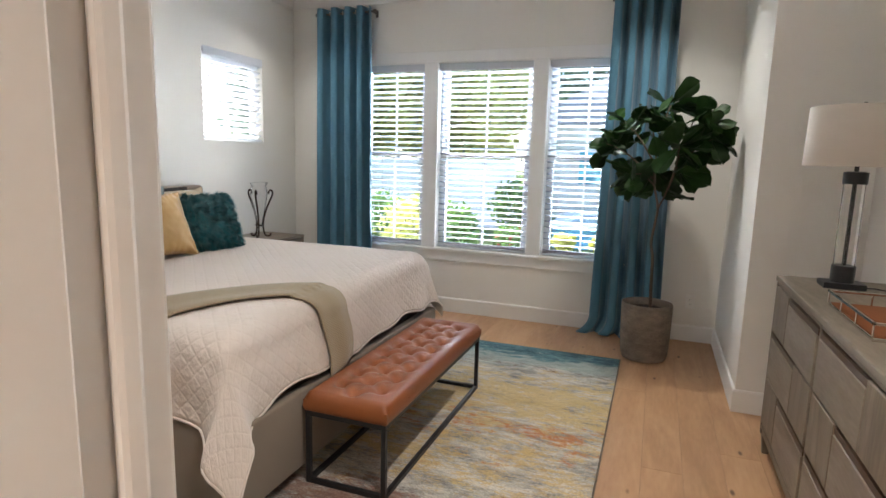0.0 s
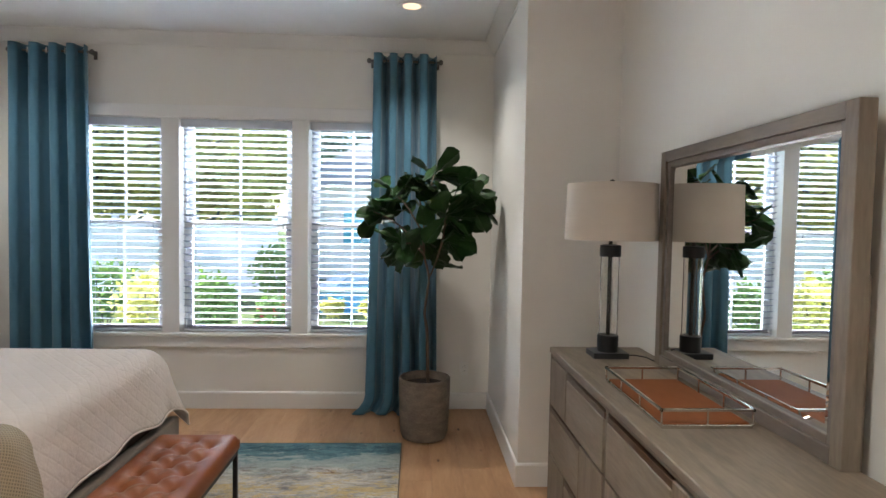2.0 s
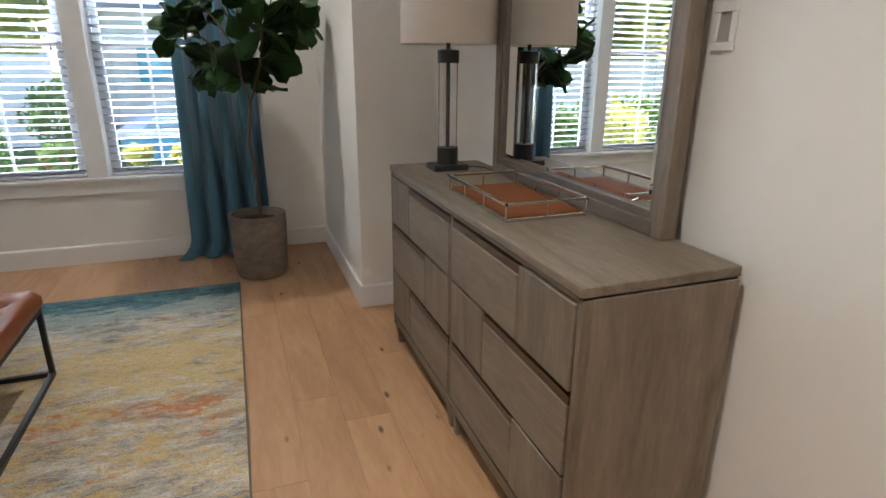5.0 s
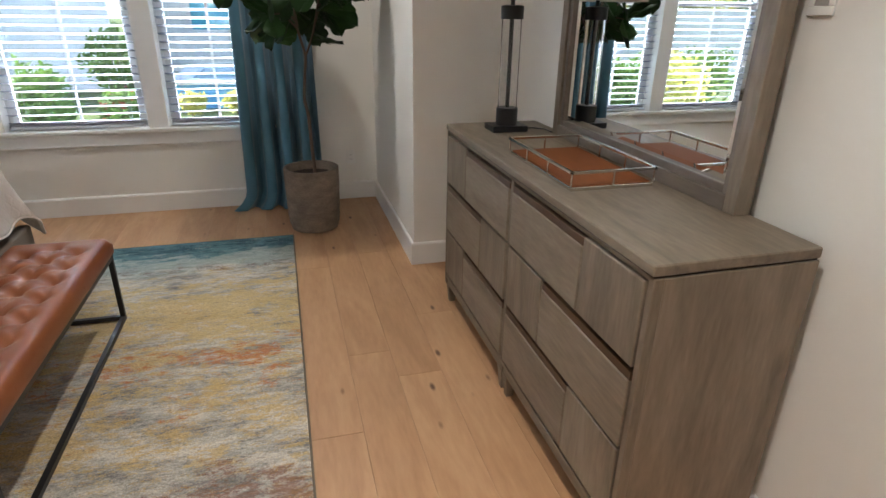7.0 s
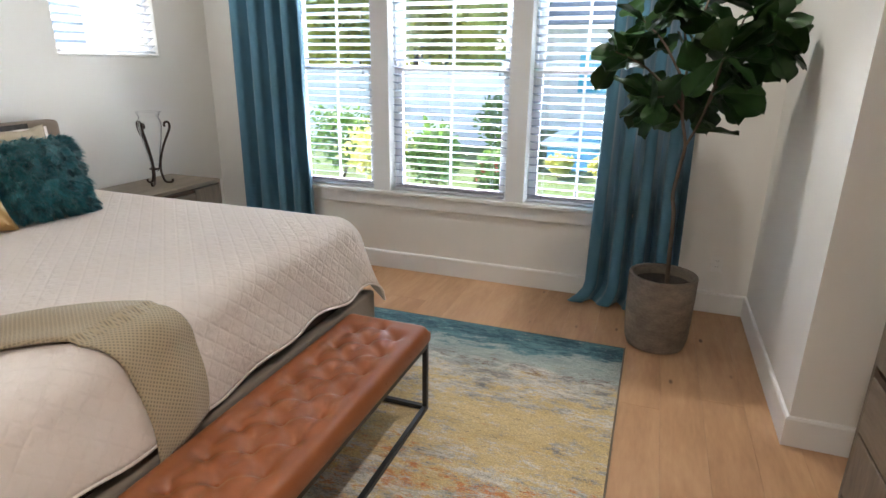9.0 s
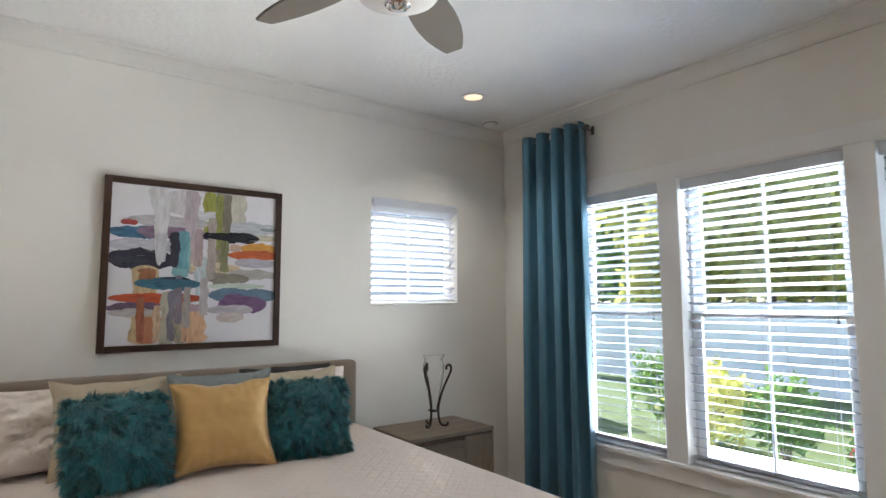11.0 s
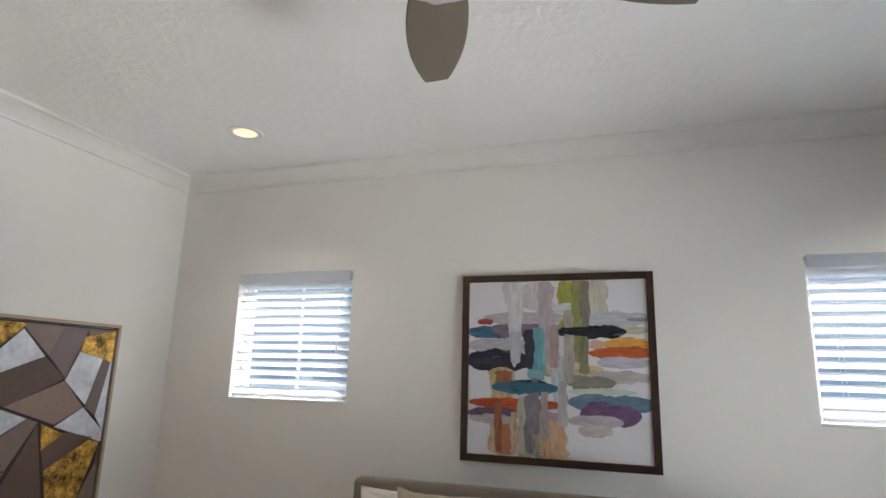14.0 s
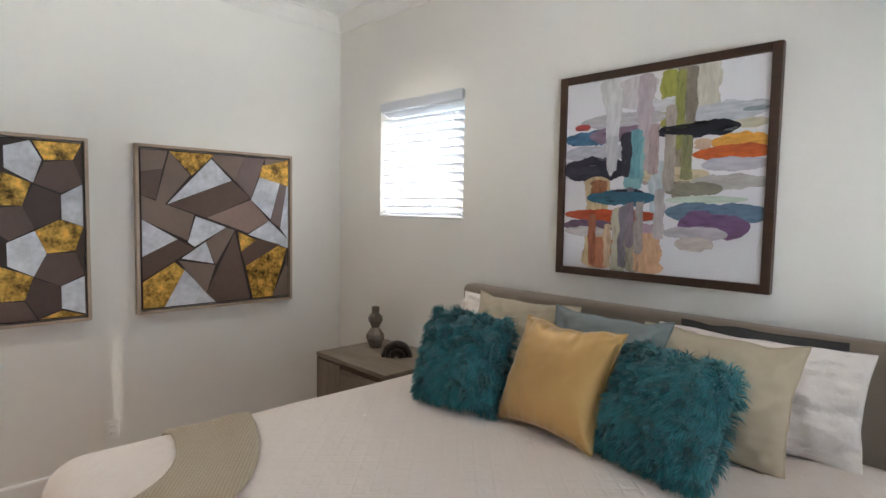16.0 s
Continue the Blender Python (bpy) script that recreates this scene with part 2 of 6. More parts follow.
BEDFABRIC = mat("taupe_upholstery", (0.215, 0.17, 0.13), 0.9, vary=0.05, scale=3, fine=700, bump=0.3, depth=0.001, sheen=0.2)
BOXSPRING = mat("brown_boxspring", (0.075, 0.04, 0.03), 0.8, vary=0.2)
QUILT = quilt_mat("quilted_coverlet", (0.70, 0.61, 0.55))
SHAM = quilt_mat("quilted_sham", (0.74, 0.68, 0.63), 0.06)
COTTON = mat("crinkled_cotton", (0.76, 0.69, 0.64), 0.9, vary=0.03, scale=7, fine=32, bump=1.0, depth=0.012, sheen=0.2)
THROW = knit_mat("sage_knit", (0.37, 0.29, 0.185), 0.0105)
CURTAIN = mat("teal_curtain", (0.062, 0.182, 0.268), 0.7, vary=0.05, scale=4, fine=900, bump=0.15, depth=0.0008, sheen=0.25)
GOLD_SATIN = mat("gold_satin", (0.56, 0.335, 0.11), 0.36, 0.25, vary=0.05, scale=5, fine=400, sheen=0.3)
def island_tone(m, lo, hi):
    """Each loose strand or leaf of the mesh takes its own brightness."""
    nt = m.node_tree
    b = nt.nodes["Principled BSDF"]
    geo, rng, mul = nt.nodes.new("ShaderNodeNewGeometry"), nt.nodes.new("ShaderNodeMapRange"), nt.nodes.new("ShaderNodeVectorMath")
    rng.inputs["To Min"].default_value, rng.inputs["To Max"].default_value = lo, hi
    mul.operation = "MULTIPLY"
    src = b.inputs["Base Color"].links[0].from_socket
    nt.links.new(geo.outputs["Random Per Island"], rng.inputs[0])
    nt.links.new(src, mul.inputs[0])
    nt.links.new(rng.outputs[0], mul.inputs[1])
    nt.links.new(mul.outputs[0], b.inputs["Base Color"])
    return m


FUR = mat("teal_fur", (0.022, 0.19, 0.22), 0.55, vary=0.2, scale=14, fine=160, sheen=0.3)
island_tone(FUR, 0.65, 1.5)
BEIGE = mat("beige_linen", (0.46, 0.385, 0.28), 0.9, vary=0.07, scale=9, fine=600, bump=0.25, depth=0.001)
GREYBLUE = mat("greyblue_linen", (0.22, 0.25, 0.255), 0.9, vary=0.04, fine=600, bump=0.25, depth=0.001)
CHARCOAL = mat("charcoal_cloth", (0.045, 0.042, 0.042), 0.9, vary=0.1, fine=500, bump=0.2, depth=0.001)
LAMPSHADE = mat("linen_shade", (0.60, 0.54, 0.47), 0.9, vary=0.03, scale=8, fine=600, bump=0.3, depth=0.0008, stretch=(1, 1, 3))
CLEAR = glass("clear_glass", ior=1.3)
MIRROR = mat("mirror_glass", (0.9, 0.92, 0.91), 0.01, 1.0, vary=0.0)
CONCRETE = mat("aged_concrete", (0.185, 0.145, 0.112), 0.8, vary=0.22, scale=9, fine=60, bump=0.4, depth=0.004, span=0.2, stretch=(1, 1, 2.2))
SOIL = mat("soil", (0.03, 0.02, 0.014), 0.95, vary=0.3, fine=60, bump=0.8, depth=0.02)
BARK = mat("bark", (0.095, 0.066, 0.047), 0.85, vary=0.25, scale=12, fine=90, bump=0.5)
def less_shine(m, level):
    m.node_tree.nodes["Principled BSDF"].inputs["Specular IOR Level"].default_value = level
    return m


less_shine(TRAYWOOD, 0.12)
LEAF = mat("fig_leaf", (0.017, 0.052, 0.011), 0.5, vary=0.3, scale=9, fine=50, bump=0.2, per_object=0.5)
less_shine(LEAF, 0.25)
FANBLADE = mat("taupe_blade", (0.145, 0.122, 0.096), 0.5, vary=0.06, scale=3, fine=90, stretch=(1, 6, 1))
BLADEEDGE = mat("blade_edge", (0.03, 0.027, 0.024), 0.6)
FROST = mat("frosted_bowl", (0.72, 0.70, 0.67), 0.35, vary=0.02, coat=0.2)
WALNUT = wood_mat("walnut_frame", (0.03, 0.013, 0.007), (0.045, 0.02, 0.011), (0.06, 0.028, 0.016), 1, 0.4)
CHAMPAGNE = mat("champagne_frame", (0.42, 0.33, 0.25), 0.45, 0.2, vary=0.06, fine=120)
PLASTIC = mat("white_plastic", (0.78, 0.77, 0.74), 0.35, vary=0.01)
ROCKER = mat("grey_rocker", (0.34, 0.33, 0.31), 0.5)
PEWTERGLAZE = mat("grey_brown_glaze", (0.17, 0.145, 0.122), 0.22, 0.2, vary=0.15)
TORTOISE = mat("dark_tortoise", (0.016, 0.009, 0.006), 0.08, vary=0.5, scale=20, coat=0.6)
CANTRIM = mat("can_trim", (0.78, 0.77, 0.75), 0.4)
CANGLOW = glowing("downlight_lens", (1.0, 0.74, 0.50), 0.3)


# ---- building helpers ----
def bx(x0, x1, y0, y1, z0, z1, r=0.0, seg=1):
    bm = bmesh.new()
    bmesh.ops.create_cube(bm, size=1)
    bmesh.ops.scale(bm, vec=(x1 - x0, y1 - y0, z1 - z0), verts=bm.verts)
    bmesh.ops.translate(bm, vec=((x0 + x1) / 2, (y0 + y1) / 2, (z0 + z1) / 2), verts=bm.verts)
    if r:
        bmesh.ops.bevel(bm, geom=bm.edges[:], offset=r, segments=seg, affect="EDGES", profile=0.5)
    return bm


def merge(*bms):
    out = bmesh.new()
    for b in bms:
        me = bpy.data.meshes.new("tmp")
        b.to_mesh(me)
        out.from_mesh(me)
        bpy.data.meshes.remove(me)
        b.free()
    return out


def moved(bm, m):
    bmesh.ops.transform(bm, matrix=m, verts=bm.verts)
    return bm


def lathe(profile, seg=32, cap=True):
    bm = bmesh.new()
    rings = []
    for r, z in profile:
        rings.append([bm.verts.new((r * math.cos(2 * math.pi * i / seg), r * math.sin(2 * math.pi * i / seg), z)) for i in range(seg)])
    for a, b in zip(rings, rings[1:]):
        for i in range(seg):
            bm.faces.new((a[i], a[(i + 1) % seg], b[(i + 1) % seg], b[i]))
    if cap:
        bm.faces.new(rings[0][::-1])
        bm.faces.new(rings[-1])
    return bm


def tube(points, radius, seg=8):
    """A round bar along points; radius is one number or one for each point."""
    bm = bmesh.new()
    pts = [Vector(p) for p in points]
    rad = radius if isinstance(radius, (list, tuple)) else [radius] * len(pts)
    rings, up = [], None
    for i, p in enumerate(pts):
        t = (pts[min(i + 1, len(pts) - 1)] - pts[max(i - 1, 0)]).normalized()
        if up is None:
            up = t.orthogonal().normalized()
        up = (up - t * up.dot(t)).normalized()
        side = t.cross(up)
        rings.append([bm.verts.new(p + rad[i] * (math.cos(2 * math.pi * k / seg) * up + math.sin(2 * math.pi * k / seg) * side)) for k in range(seg)])
    for a, b in zip(rings, rings[1:]):
        for i in range(seg):
            bm.faces.new((a[i], a[(i + 1) % seg], b[(i + 1) % seg], b[i]))
    bm.faces.new(rings[0][::-1])
    bm.faces.new(rings[-1])
    return bm


def to_mesh(name, bm, material, smooth=False):
    bmesh.ops.recalc_face_normals(bm, faces=bm.faces)
    me = bpy.data.meshes.new(name)
    bm.to_mesh(me)
    bm.free()
    me.materials.append(material)
    if smooth:
        me.polygons.foreach_set("use_smooth", [True] * len(me.polygons))
        me.set_sharp_from_angle(angle=radians(40))
    return me


def part(name, bm, material, parent, label="", smooth=False, kind=""):
    ob = new(name, to_mesh(name, bm, material, smooth))
    ob.parent = parent
    return tagged(ob, label, kind=kind)


def share(name, mesh, parent, m=None):
    ob = new(name, mesh)
    ob.parent = parent
    if m is not None:
        ob.matrix_basis = m
    return ob


def thing(name, x, y, z, label, category, group="", rz=0.0):
    ob = new(name)
    ob.matrix_basis = pose(x, y, z, 0, 0, rz)
    ob.empty_display_size = 0.1
    return tagged(ob, label, category, group)


def structure(name, bm, material, label="", category="", smooth=False):
    return tagged(new(name, to_mesh(name, bm, material, smooth)), label, category, kind="structure")


# ---- the room ----
W, E, S, N, H = -3.24, 1.43, 0.63, 5.54, 3.01
CX, CY = 0.875, 4.135
DOOR0, DOOR1, DOORH = 0.115, 0.925, 2.05
WX = ((-2.475, -1.784), (-1.645, -0.753), (-0.619, 0.07))
WZ0, WZ1 = 0.625, 2.353
SW = ((1.125, 1.92), (4.26, 5.03))
SZ0, SZ1 = 1.575, 2.335
structure("wall_north", merge(bx(W - 0.16, WX[0][0], N, N + 0.16, 0, H), bx(WX[2][1], CX, N, N + 0.16, 0, H), bx(WX[0][0], WX[2][1], N, N + 0.16, 0, WZ0 - 0.02), bx(WX[0][0], WX[2][1], N, N + 0.16, WZ1, H)), WALL, "off-white painted wall with three tall windows", "wall")
structure("wall_west", merge(bx(W - 0.16, W, S - 0.12, SW[0][0], 0, H), bx(W - 0.16, W, SW[0][1], SW[1][0], 0, H), bx(W - 0.16, W, SW[1][1], N, 0, H),
                             *[bx(W - 0.16, W, a, b, 0, SZ0) for a, b in SW], *[bx(W - 0.16, W, a, b, SZ1, H) for a, b in SW]), WALL, "off-white painted wall with two small windows", "wall")
structure("wall_south", merge(bx(W, DOOR0 - 0.02, S - 0.12, S, 0, H), bx(DOOR1 + 0.02, E + 0.12, S - 0.12, S, 0, H), bx(DOOR0 - 0.02, DOOR1 + 0.02, S - 0.12, S, DOORH + 0.02, H)), WALL, "off-white painted wall with the doorway", "wall")
structure("wall_east", bx(E, E + 0.12, S, CY, 0, H), WALL, "off-white painted wall behind the dresser", "wall")
structure("wall_projection", merge(bx(CX, E + 0.12, CY, N + 0.16, 0, H)), WALL, "off-white painted wall corner jutting into the room", "wall")
structure("ceiling", bx(W - 0.16, E + 0.12, S - 0.12, N + 0.16, H, H + 0.1), CEIL, "white ceiling with a knockdown texture", "ceiling")
structure("floor", bx(W - 0.16, E + 0.12, -1.6, N + 0.16, -0.12, -0.016), DARKGAP, "light oak plank floor", "floor")
FLOOR = bpy.data.objects["floor"]
# hallway behind the doorway
structure("hall_wall", merge(bx(-1.0, 2.2, -1.7, -1.6, 0, H), bx(-1.1, -1.0, -1.7, S - 0.12, 0, H), bx(2.2, 2.3, -1.7, S - 0.12, 0, H)), WALL, "plain painted hallway walls", "wall")
structure("hall_ceiling", bx(-1.1, 2.3, -1.7, S - 0.12, H - 0.3, H - 0.2), CEIL, "plain white hallway ceiling", "ceiling")
structure("hall_floor", bx(-1.1, 2.3, -1.7, S - 0.12, -0.05, -0.0005), OAK_FLOOR, "oak hallway floor", "floor")


def run(name, profile, a, b, inward, material, label, category):
    """A moulding of (out, z) profile points along the wall line a to b, ends mitred by the given overlap."""
    bm = bmesh.new()
    a, b, n = Vector((*a, 0)), Vector((*b, 0)), Vector((*inward, 0))
    d = (b - a).normalized()
    ends = []
    for p, s in ((a, 1), (b, -1)):
        ends.append([bm.verts.new(p + n * o + Vector((0, 0, z)) + d * s * o * k) for (o, z), k in zip(profile, [mitre[0 if s == 1 else 1] for _ in profile])])
    for i in range(len(profile)):
        j = (i + 1) % len(profile)
        bm.faces.new((ends[0][i], ends[0][j], ends[1][j], ends[1][i]))
    bm.faces.new(ends[0])
    bm.faces.new(ends[1][::-1])
    return structure(name, bm, material, label, category)


CROWN = [(0, H - 0.095), (0.012, H - 0.095), (0.018, H - 0.08), (0.03, H - 0.065), (0.05, H - 0.042), (0.072, H - 0.024), (0.088, H - 0.016), (0.095, H - 0.002), (0, H - 0.002)]
BASE = [(0, 0.001), (0.016, 0.001), (0.016, 0.128), (0.011, 0.138), (0, 0.14)]
mitre = (1, 1)
LINES = (((W, N), (W, S), (1, 0), (1, 1), "west"), ((CX, N), (W, N), (0, -1), (1, 1), "north"), ((CX, CY), (CX, N), (-1, 0), (-1, 1), "niche"), ((E, CY), (CX, CY), (0, -1), (1, -1), "projection"), ((E, S), (E, CY), (-1, 0), (1, 1), "east"))
for a, b, n, mitre, where in LINES:
    run("crown_moulding_" + where, CROWN, a, b, n, CROWNPAINT, "white painted crown moulding", "crown moulding")
    run("baseboard_" + where, BASE, a, b, n, TRIM, "tall white painted baseboard", "baseboard")
mitre = (1, 1)
run("crown_moulding_south", CROWN, (W, S), (E, S), (0, 1), CROWNPAINT, "white painted crown moulding", "crown moulding")
mitre = (1, 0)
run("baseboard_south", BASE, (W, S), (DOOR0 - 0.085, S), (0, 1), TRIM, "tall white painted baseboard", "baseboard")
mitre = (0, 1)
run("baseboard_door", BASE, (DOOR1 + 0.085, S), (E, S), (0, 1), TRIM, "tall white painted baseboard", "baseboard")

door_frame = tagged(new("door_frame"), "white painted door frame with casing", "door frame", kind="structure")
for x, s in ((DOOR0, -1), (DOOR1, 1)):
    lo, hi = sorted((x, x + s * 0.019))
    part("jamb", bx(lo, hi, S - 0.135, S + 0.004, 0, DOORH, 0.002), TRIM, door_frame)
    lo, hi = sorted((x, x - s * 0.011))
    part("door_stop", bx(lo, hi, S - 0.095, S - 0.052, 0, DOORH - 0.012, 0.003), TRIM, door_frame)
    lo, hi = sorted((x, x - s * 0.007))
    part("bead", bx(lo, hi, S - 0.032, S - 0.016, 0, DOORH - 0.012, 0.004, 2), TRIM, door_frame)
    lo, hi = sorted((x + s * 0.006, x + s * 0.08))
    part("casing", merge(bx(lo, hi, S, S + 0.012, 0, DOORH + 0.07, 0.003), bx(lo + 0.02, hi - 0.02, S + 0.012, S + 0.018, 0, DOORH + 0.06, 0.003)), TRIM, door_frame)
part("head_jamb", bx(DOOR0, DOOR1, S - 0.135, S + 0.004, DOORH, DOORH + 0.019, 0.002), TRIM, door_frame)
part("head_casing", bx(DOOR0 - 0.08, DOOR1 + 0.08, S + 0.001, S + 0.016, DOORH + 0.075, DOORH + 0.15, 0.003), TRIM, door_frame)

# ---- the three tall windows ----
trim = tagged(new("window_trim"), "white painted window casing with sill and apron", "window trim", kind="structure")
x0, x1 = WX[0][0], WX[2][1]
part("head_casing", bx(x0 - 0.1, x1 + 0.1, N - 0.02, N + 0.002, WZ1, WZ1 + 0.1, 0.003), TRIM, trim)
part("sill", bx(x0 - 0.12, x1 + 0.12, N - 0.035, N + 0.06, WZ0 - 0.028, WZ0, 0.005), TRIM, trim)
part("apron", bx(x0 - 0.1, x1 + 0.1, N - 0.018, N + 0.002, WZ0 - 0.118, WZ0 - 0.028, 0.003), TRIM, trim)
for a, b in ((x0 - 0.1, x0), (x1, x1 + 0.1)):
    part("side_casing", bx(a, b, N - 0.02, N + 0.002, WZ0, WZ1, 0.003), TRIM, trim)
for a, b in ((WX[0][1], WX[1][0]), (WX[1][1], WX[2][0])):
    part("mullion", bx(a, b, N - 0.02, N + 0.15, WZ0, WZ1, 0.003), TRIM, trim)
part("liner", merge(bx(x0, x0 + 0.006, N, N + 0.15, WZ0, WZ1), bx(x1 - 0.006, x1, N, N + 0.15, WZ0, WZ1), bx(x0, x1, N, N + 0.15, WZ1 - 0.006, WZ1), bx(x0, x1, N + 0.06, N + 0.15, WZ0 - 0.02, WZ0 + 0.004)), TRIM, trim)


def sash(win, a, b, z0, z1, y, horizontal=False, f=0.042):
    """One sash in the local plane: width along x from a to b, with an upright glazing bar."""
    part("sash_frame", merge(bx(a, a + f, y, y + 0.03, z0, z1, 0.003), bx(b - f, b, y, y + 0.03, z0, z1, 0.003), bx(a + f, b - f, y, y + 0.03, z0, z0 + f, 0.003), bx(a + f, b - f, y, y + 0.03, z1 - f, z1, 0.003)), VINYL, win)
    c = (a + b) / 2
    part("glazing_bar", bx(c - 0.009, c + 0.009, y + 0.004, y + 0.012, z0 + f, z1 - f, 0.002), VINYL, win)
    if horizontal:
        z = (z0 + z1) / 2
        part("glazing_bar", bx(a + f, b - f, y + 0.005, y + 0.011, z - 0.009, z + 0.009, 0.002), VINYL, win)
    pane = part("pane", bx(a + f - 0.004, b - f + 0.004, y + 0.016, y + 0.02, z0 + f - 0.004, z1 - f + 0.004), PANE, win)
    pane.visible_shadow = False


def blind(width, z0, z1, label, m, tilt, gap=0.012, vinyl=None):
    """A faux-wood venetian blind hung from z1 down to z0, its width along local x, the room on the side of -y."""
    top = tagged(new("venetian_blind"), label, "blind", "window blinds")
    top.matrix_basis = m
    h, half = z1 - z0, width / 2
    part("valance", bx(-half, half, -0.012, 0.002, h - 0.068, h - 0.002, 0.004), vinyl or BLINDRAIL, top)
    part("head_rail", bx(-half + 0.01, half - 0.01, 0.004, 0.05, h - 0.05, h - 0.004, 0.002), vinyl or BLINDRAIL, top)
    slat = to_mesh("slat", bx(-half + gap, half - gap, -0.031, 0.031, -0.0015, 0.0015, 0.001), vinyl or DARKENED_SLAT)
    n = round((h - 0.085 - 0.045) / 0.0533)
    step = (h - 0.085 - 0.045) / n
    for i in range(n + 1):
        share("slat", slat, top, pose(0, 0.034, h - 0.085 - step * i, tilt + random.uniform(-0.8, 0.8), 0, 0))
    part("bottom_rail", bx(-half + 0.012, half - 0.012, 0.002, 0.054, 0.003, 0.022, 0.004), vinyl or BLINDRAIL, top)
    k = 3 if width > 0.85 else 2
    for i in range(k):
        x = (-half + 0.11) + (width - 0.22) * i / (k - 1)
        for y in (0.002, 0.066):
            part("ladder_cord", tube([(x, y, 0.02), (x, y, h - 0.05)], 0.0011, 5), vinyl or DARKENED_SLAT, top)
    part("tilt_cord", tube([(half - 0.07, -0.004, h - 0.06), (half - 0.07, -0.006, h - 0.85 if h > 1 else h * 0.4)], 0.0016, 5), vinyl or DARKENED_SLAT, top)
    part("tassel", moved(lathe([(0.003, 0.03), (0.007, 0.02), (0.008, 0.004), (0.004, 0)], 10), Matrix.Translation((half - 0.07, -0.006, (h - 0.88) if h > 1 else h * 0.4 - 0.03))), vinyl or DARKENED_SLAT, top, smooth=True)
    return top


for i, (a, b) in enumerate(WX):
    win = tagged(new("window_%d" % (i + 1)), "white vinyl double-hung window onto the garden", "window", "tall windows", kind="structure")
    part("window_frame", merge(bx(a + 0.006, a + 0.026, N + 0.075, N + 0.15, WZ0, WZ1), bx(b - 0.026, b - 0.006, N + 0.075, N + 0.15, WZ0, WZ1)), VINYL, win)
    mid = 1.515
    sash(win, a + 0.026, b - 0.026, WZ0 + 0.004, mid + 0.02, N + 0.078)
    sash(win, a + 0.026, b - 0.026, mid - 0.02, WZ1 - 0.008, N + 0.112)
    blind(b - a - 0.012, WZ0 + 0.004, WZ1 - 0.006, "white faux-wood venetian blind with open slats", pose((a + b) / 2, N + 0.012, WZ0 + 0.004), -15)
for i, (a, b) in enumerate(SW):
    win = tagged(new("window_%d" % (i + 4)), "small square white vinyl window beside the bed", "window", "small windows", kind="structure")
    win.matrix_basis = pose(W, (a + b) / 2, 0, 0, 0, 90)
    half = (b - a) / 2
    part("window_frame", merge(bx(-half, -half + 0.012, 0.09, 0.155, SZ0, SZ1), bx(half - 0.012, half, 0.09, 0.155, SZ0, SZ1), bx(-half + 0.012, half - 0.012, 0.09, 0.155, SZ0, SZ0 + 0.02), bx(-half + 0.012, half - 0.012, 0.09, 0.155, SZ1 - 0.02, SZ1)), VINYL, win)
    sash(win, -half + 0.012, half - 0.012, SZ0 + 0.02, SZ1 - 0.02, 0.11, True, 0.028)
    part("window_sill", bx(-half, half, -0.004, 0.09, SZ0 - 0.001, SZ0 + 0.012, 0.003), TRIM, win)
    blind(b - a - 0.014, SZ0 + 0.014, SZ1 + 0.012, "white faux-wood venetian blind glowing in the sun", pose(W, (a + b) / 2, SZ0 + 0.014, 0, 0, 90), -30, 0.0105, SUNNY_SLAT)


# ---- outside ----
GRASS = mat("lawn", (0.09, 0.125, 0.03), 0.9, vary=0.25, scale=1.5, fine=30, bump=0.6, depth=0.03)
PATIO = mat("patio_pavers", (0.5, 0.47, 0.43), 0.85, vary=0.1, scale=2, fine=25)
STUCCO = mat("white_stucco", (0.78, 0.78, 0.77), 0.9, vary=0.03, fine=60, bump=0.3)
ROOF = mat("grey_shingles", (0.23, 0.235, 0.25), 0.9, vary=0.12, scale=2, fine=30, bump=0.4)
POOLBLUE = mat("pool_tile", (0.10, 0.36, 0.62), 0.3, vary=0.1)
WATER = mat("pool_water", (0.12, 0.45, 0.6), 0.05, vary=0.1, fine=8, bump=0.3)
FENCE = mat("white_fence", (0.74, 0.75, 0.76), 0.5, vary=0.02)
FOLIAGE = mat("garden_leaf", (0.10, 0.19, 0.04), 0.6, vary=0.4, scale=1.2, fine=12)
# yellow-green leaves, with the sun on them put into the colour
FOLIAGE_Y = mat("garden_leaf_yellow_sunlit", (0.33, 0.36, 0.08), 0.6, vary=0.35, scale=1.2, fine=12)
# dark green leaves, with the trees' shade put into the colour
FOLIAGE_D = mat("garden_leaf_dark_shaded", (0.05, 0.09, 0.07), 0.6, vary=0.4, scale=1.2, fine=12)
REDLEAF = mat("red_bloom", (0.42, 0.06, 0.04), 0.6, vary=0.3)
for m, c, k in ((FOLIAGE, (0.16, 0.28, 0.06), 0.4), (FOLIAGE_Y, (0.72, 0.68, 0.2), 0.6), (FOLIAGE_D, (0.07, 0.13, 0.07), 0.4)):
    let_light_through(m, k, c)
G = -0.25
structure("ground", bx(-90, 90, -80, 100, G - 0.3, G), GRASS, "sunlit green lawn round the house", "ground")
structure("patio", bx(-3.6, 1.2, N + 0.17, N + 2.2, G, G + 0.03), PATIO, "pale paved terrace under the windows", "patio")
# unseen overhang added, deep enough to keep the sun off the tall windows
structure("eave", bx(-4.2, 2.2, N + 0.16, N + 0.92, 2.85, 3.0), TRIM, "white soffit of an unseen, added roof overhang", "eave")


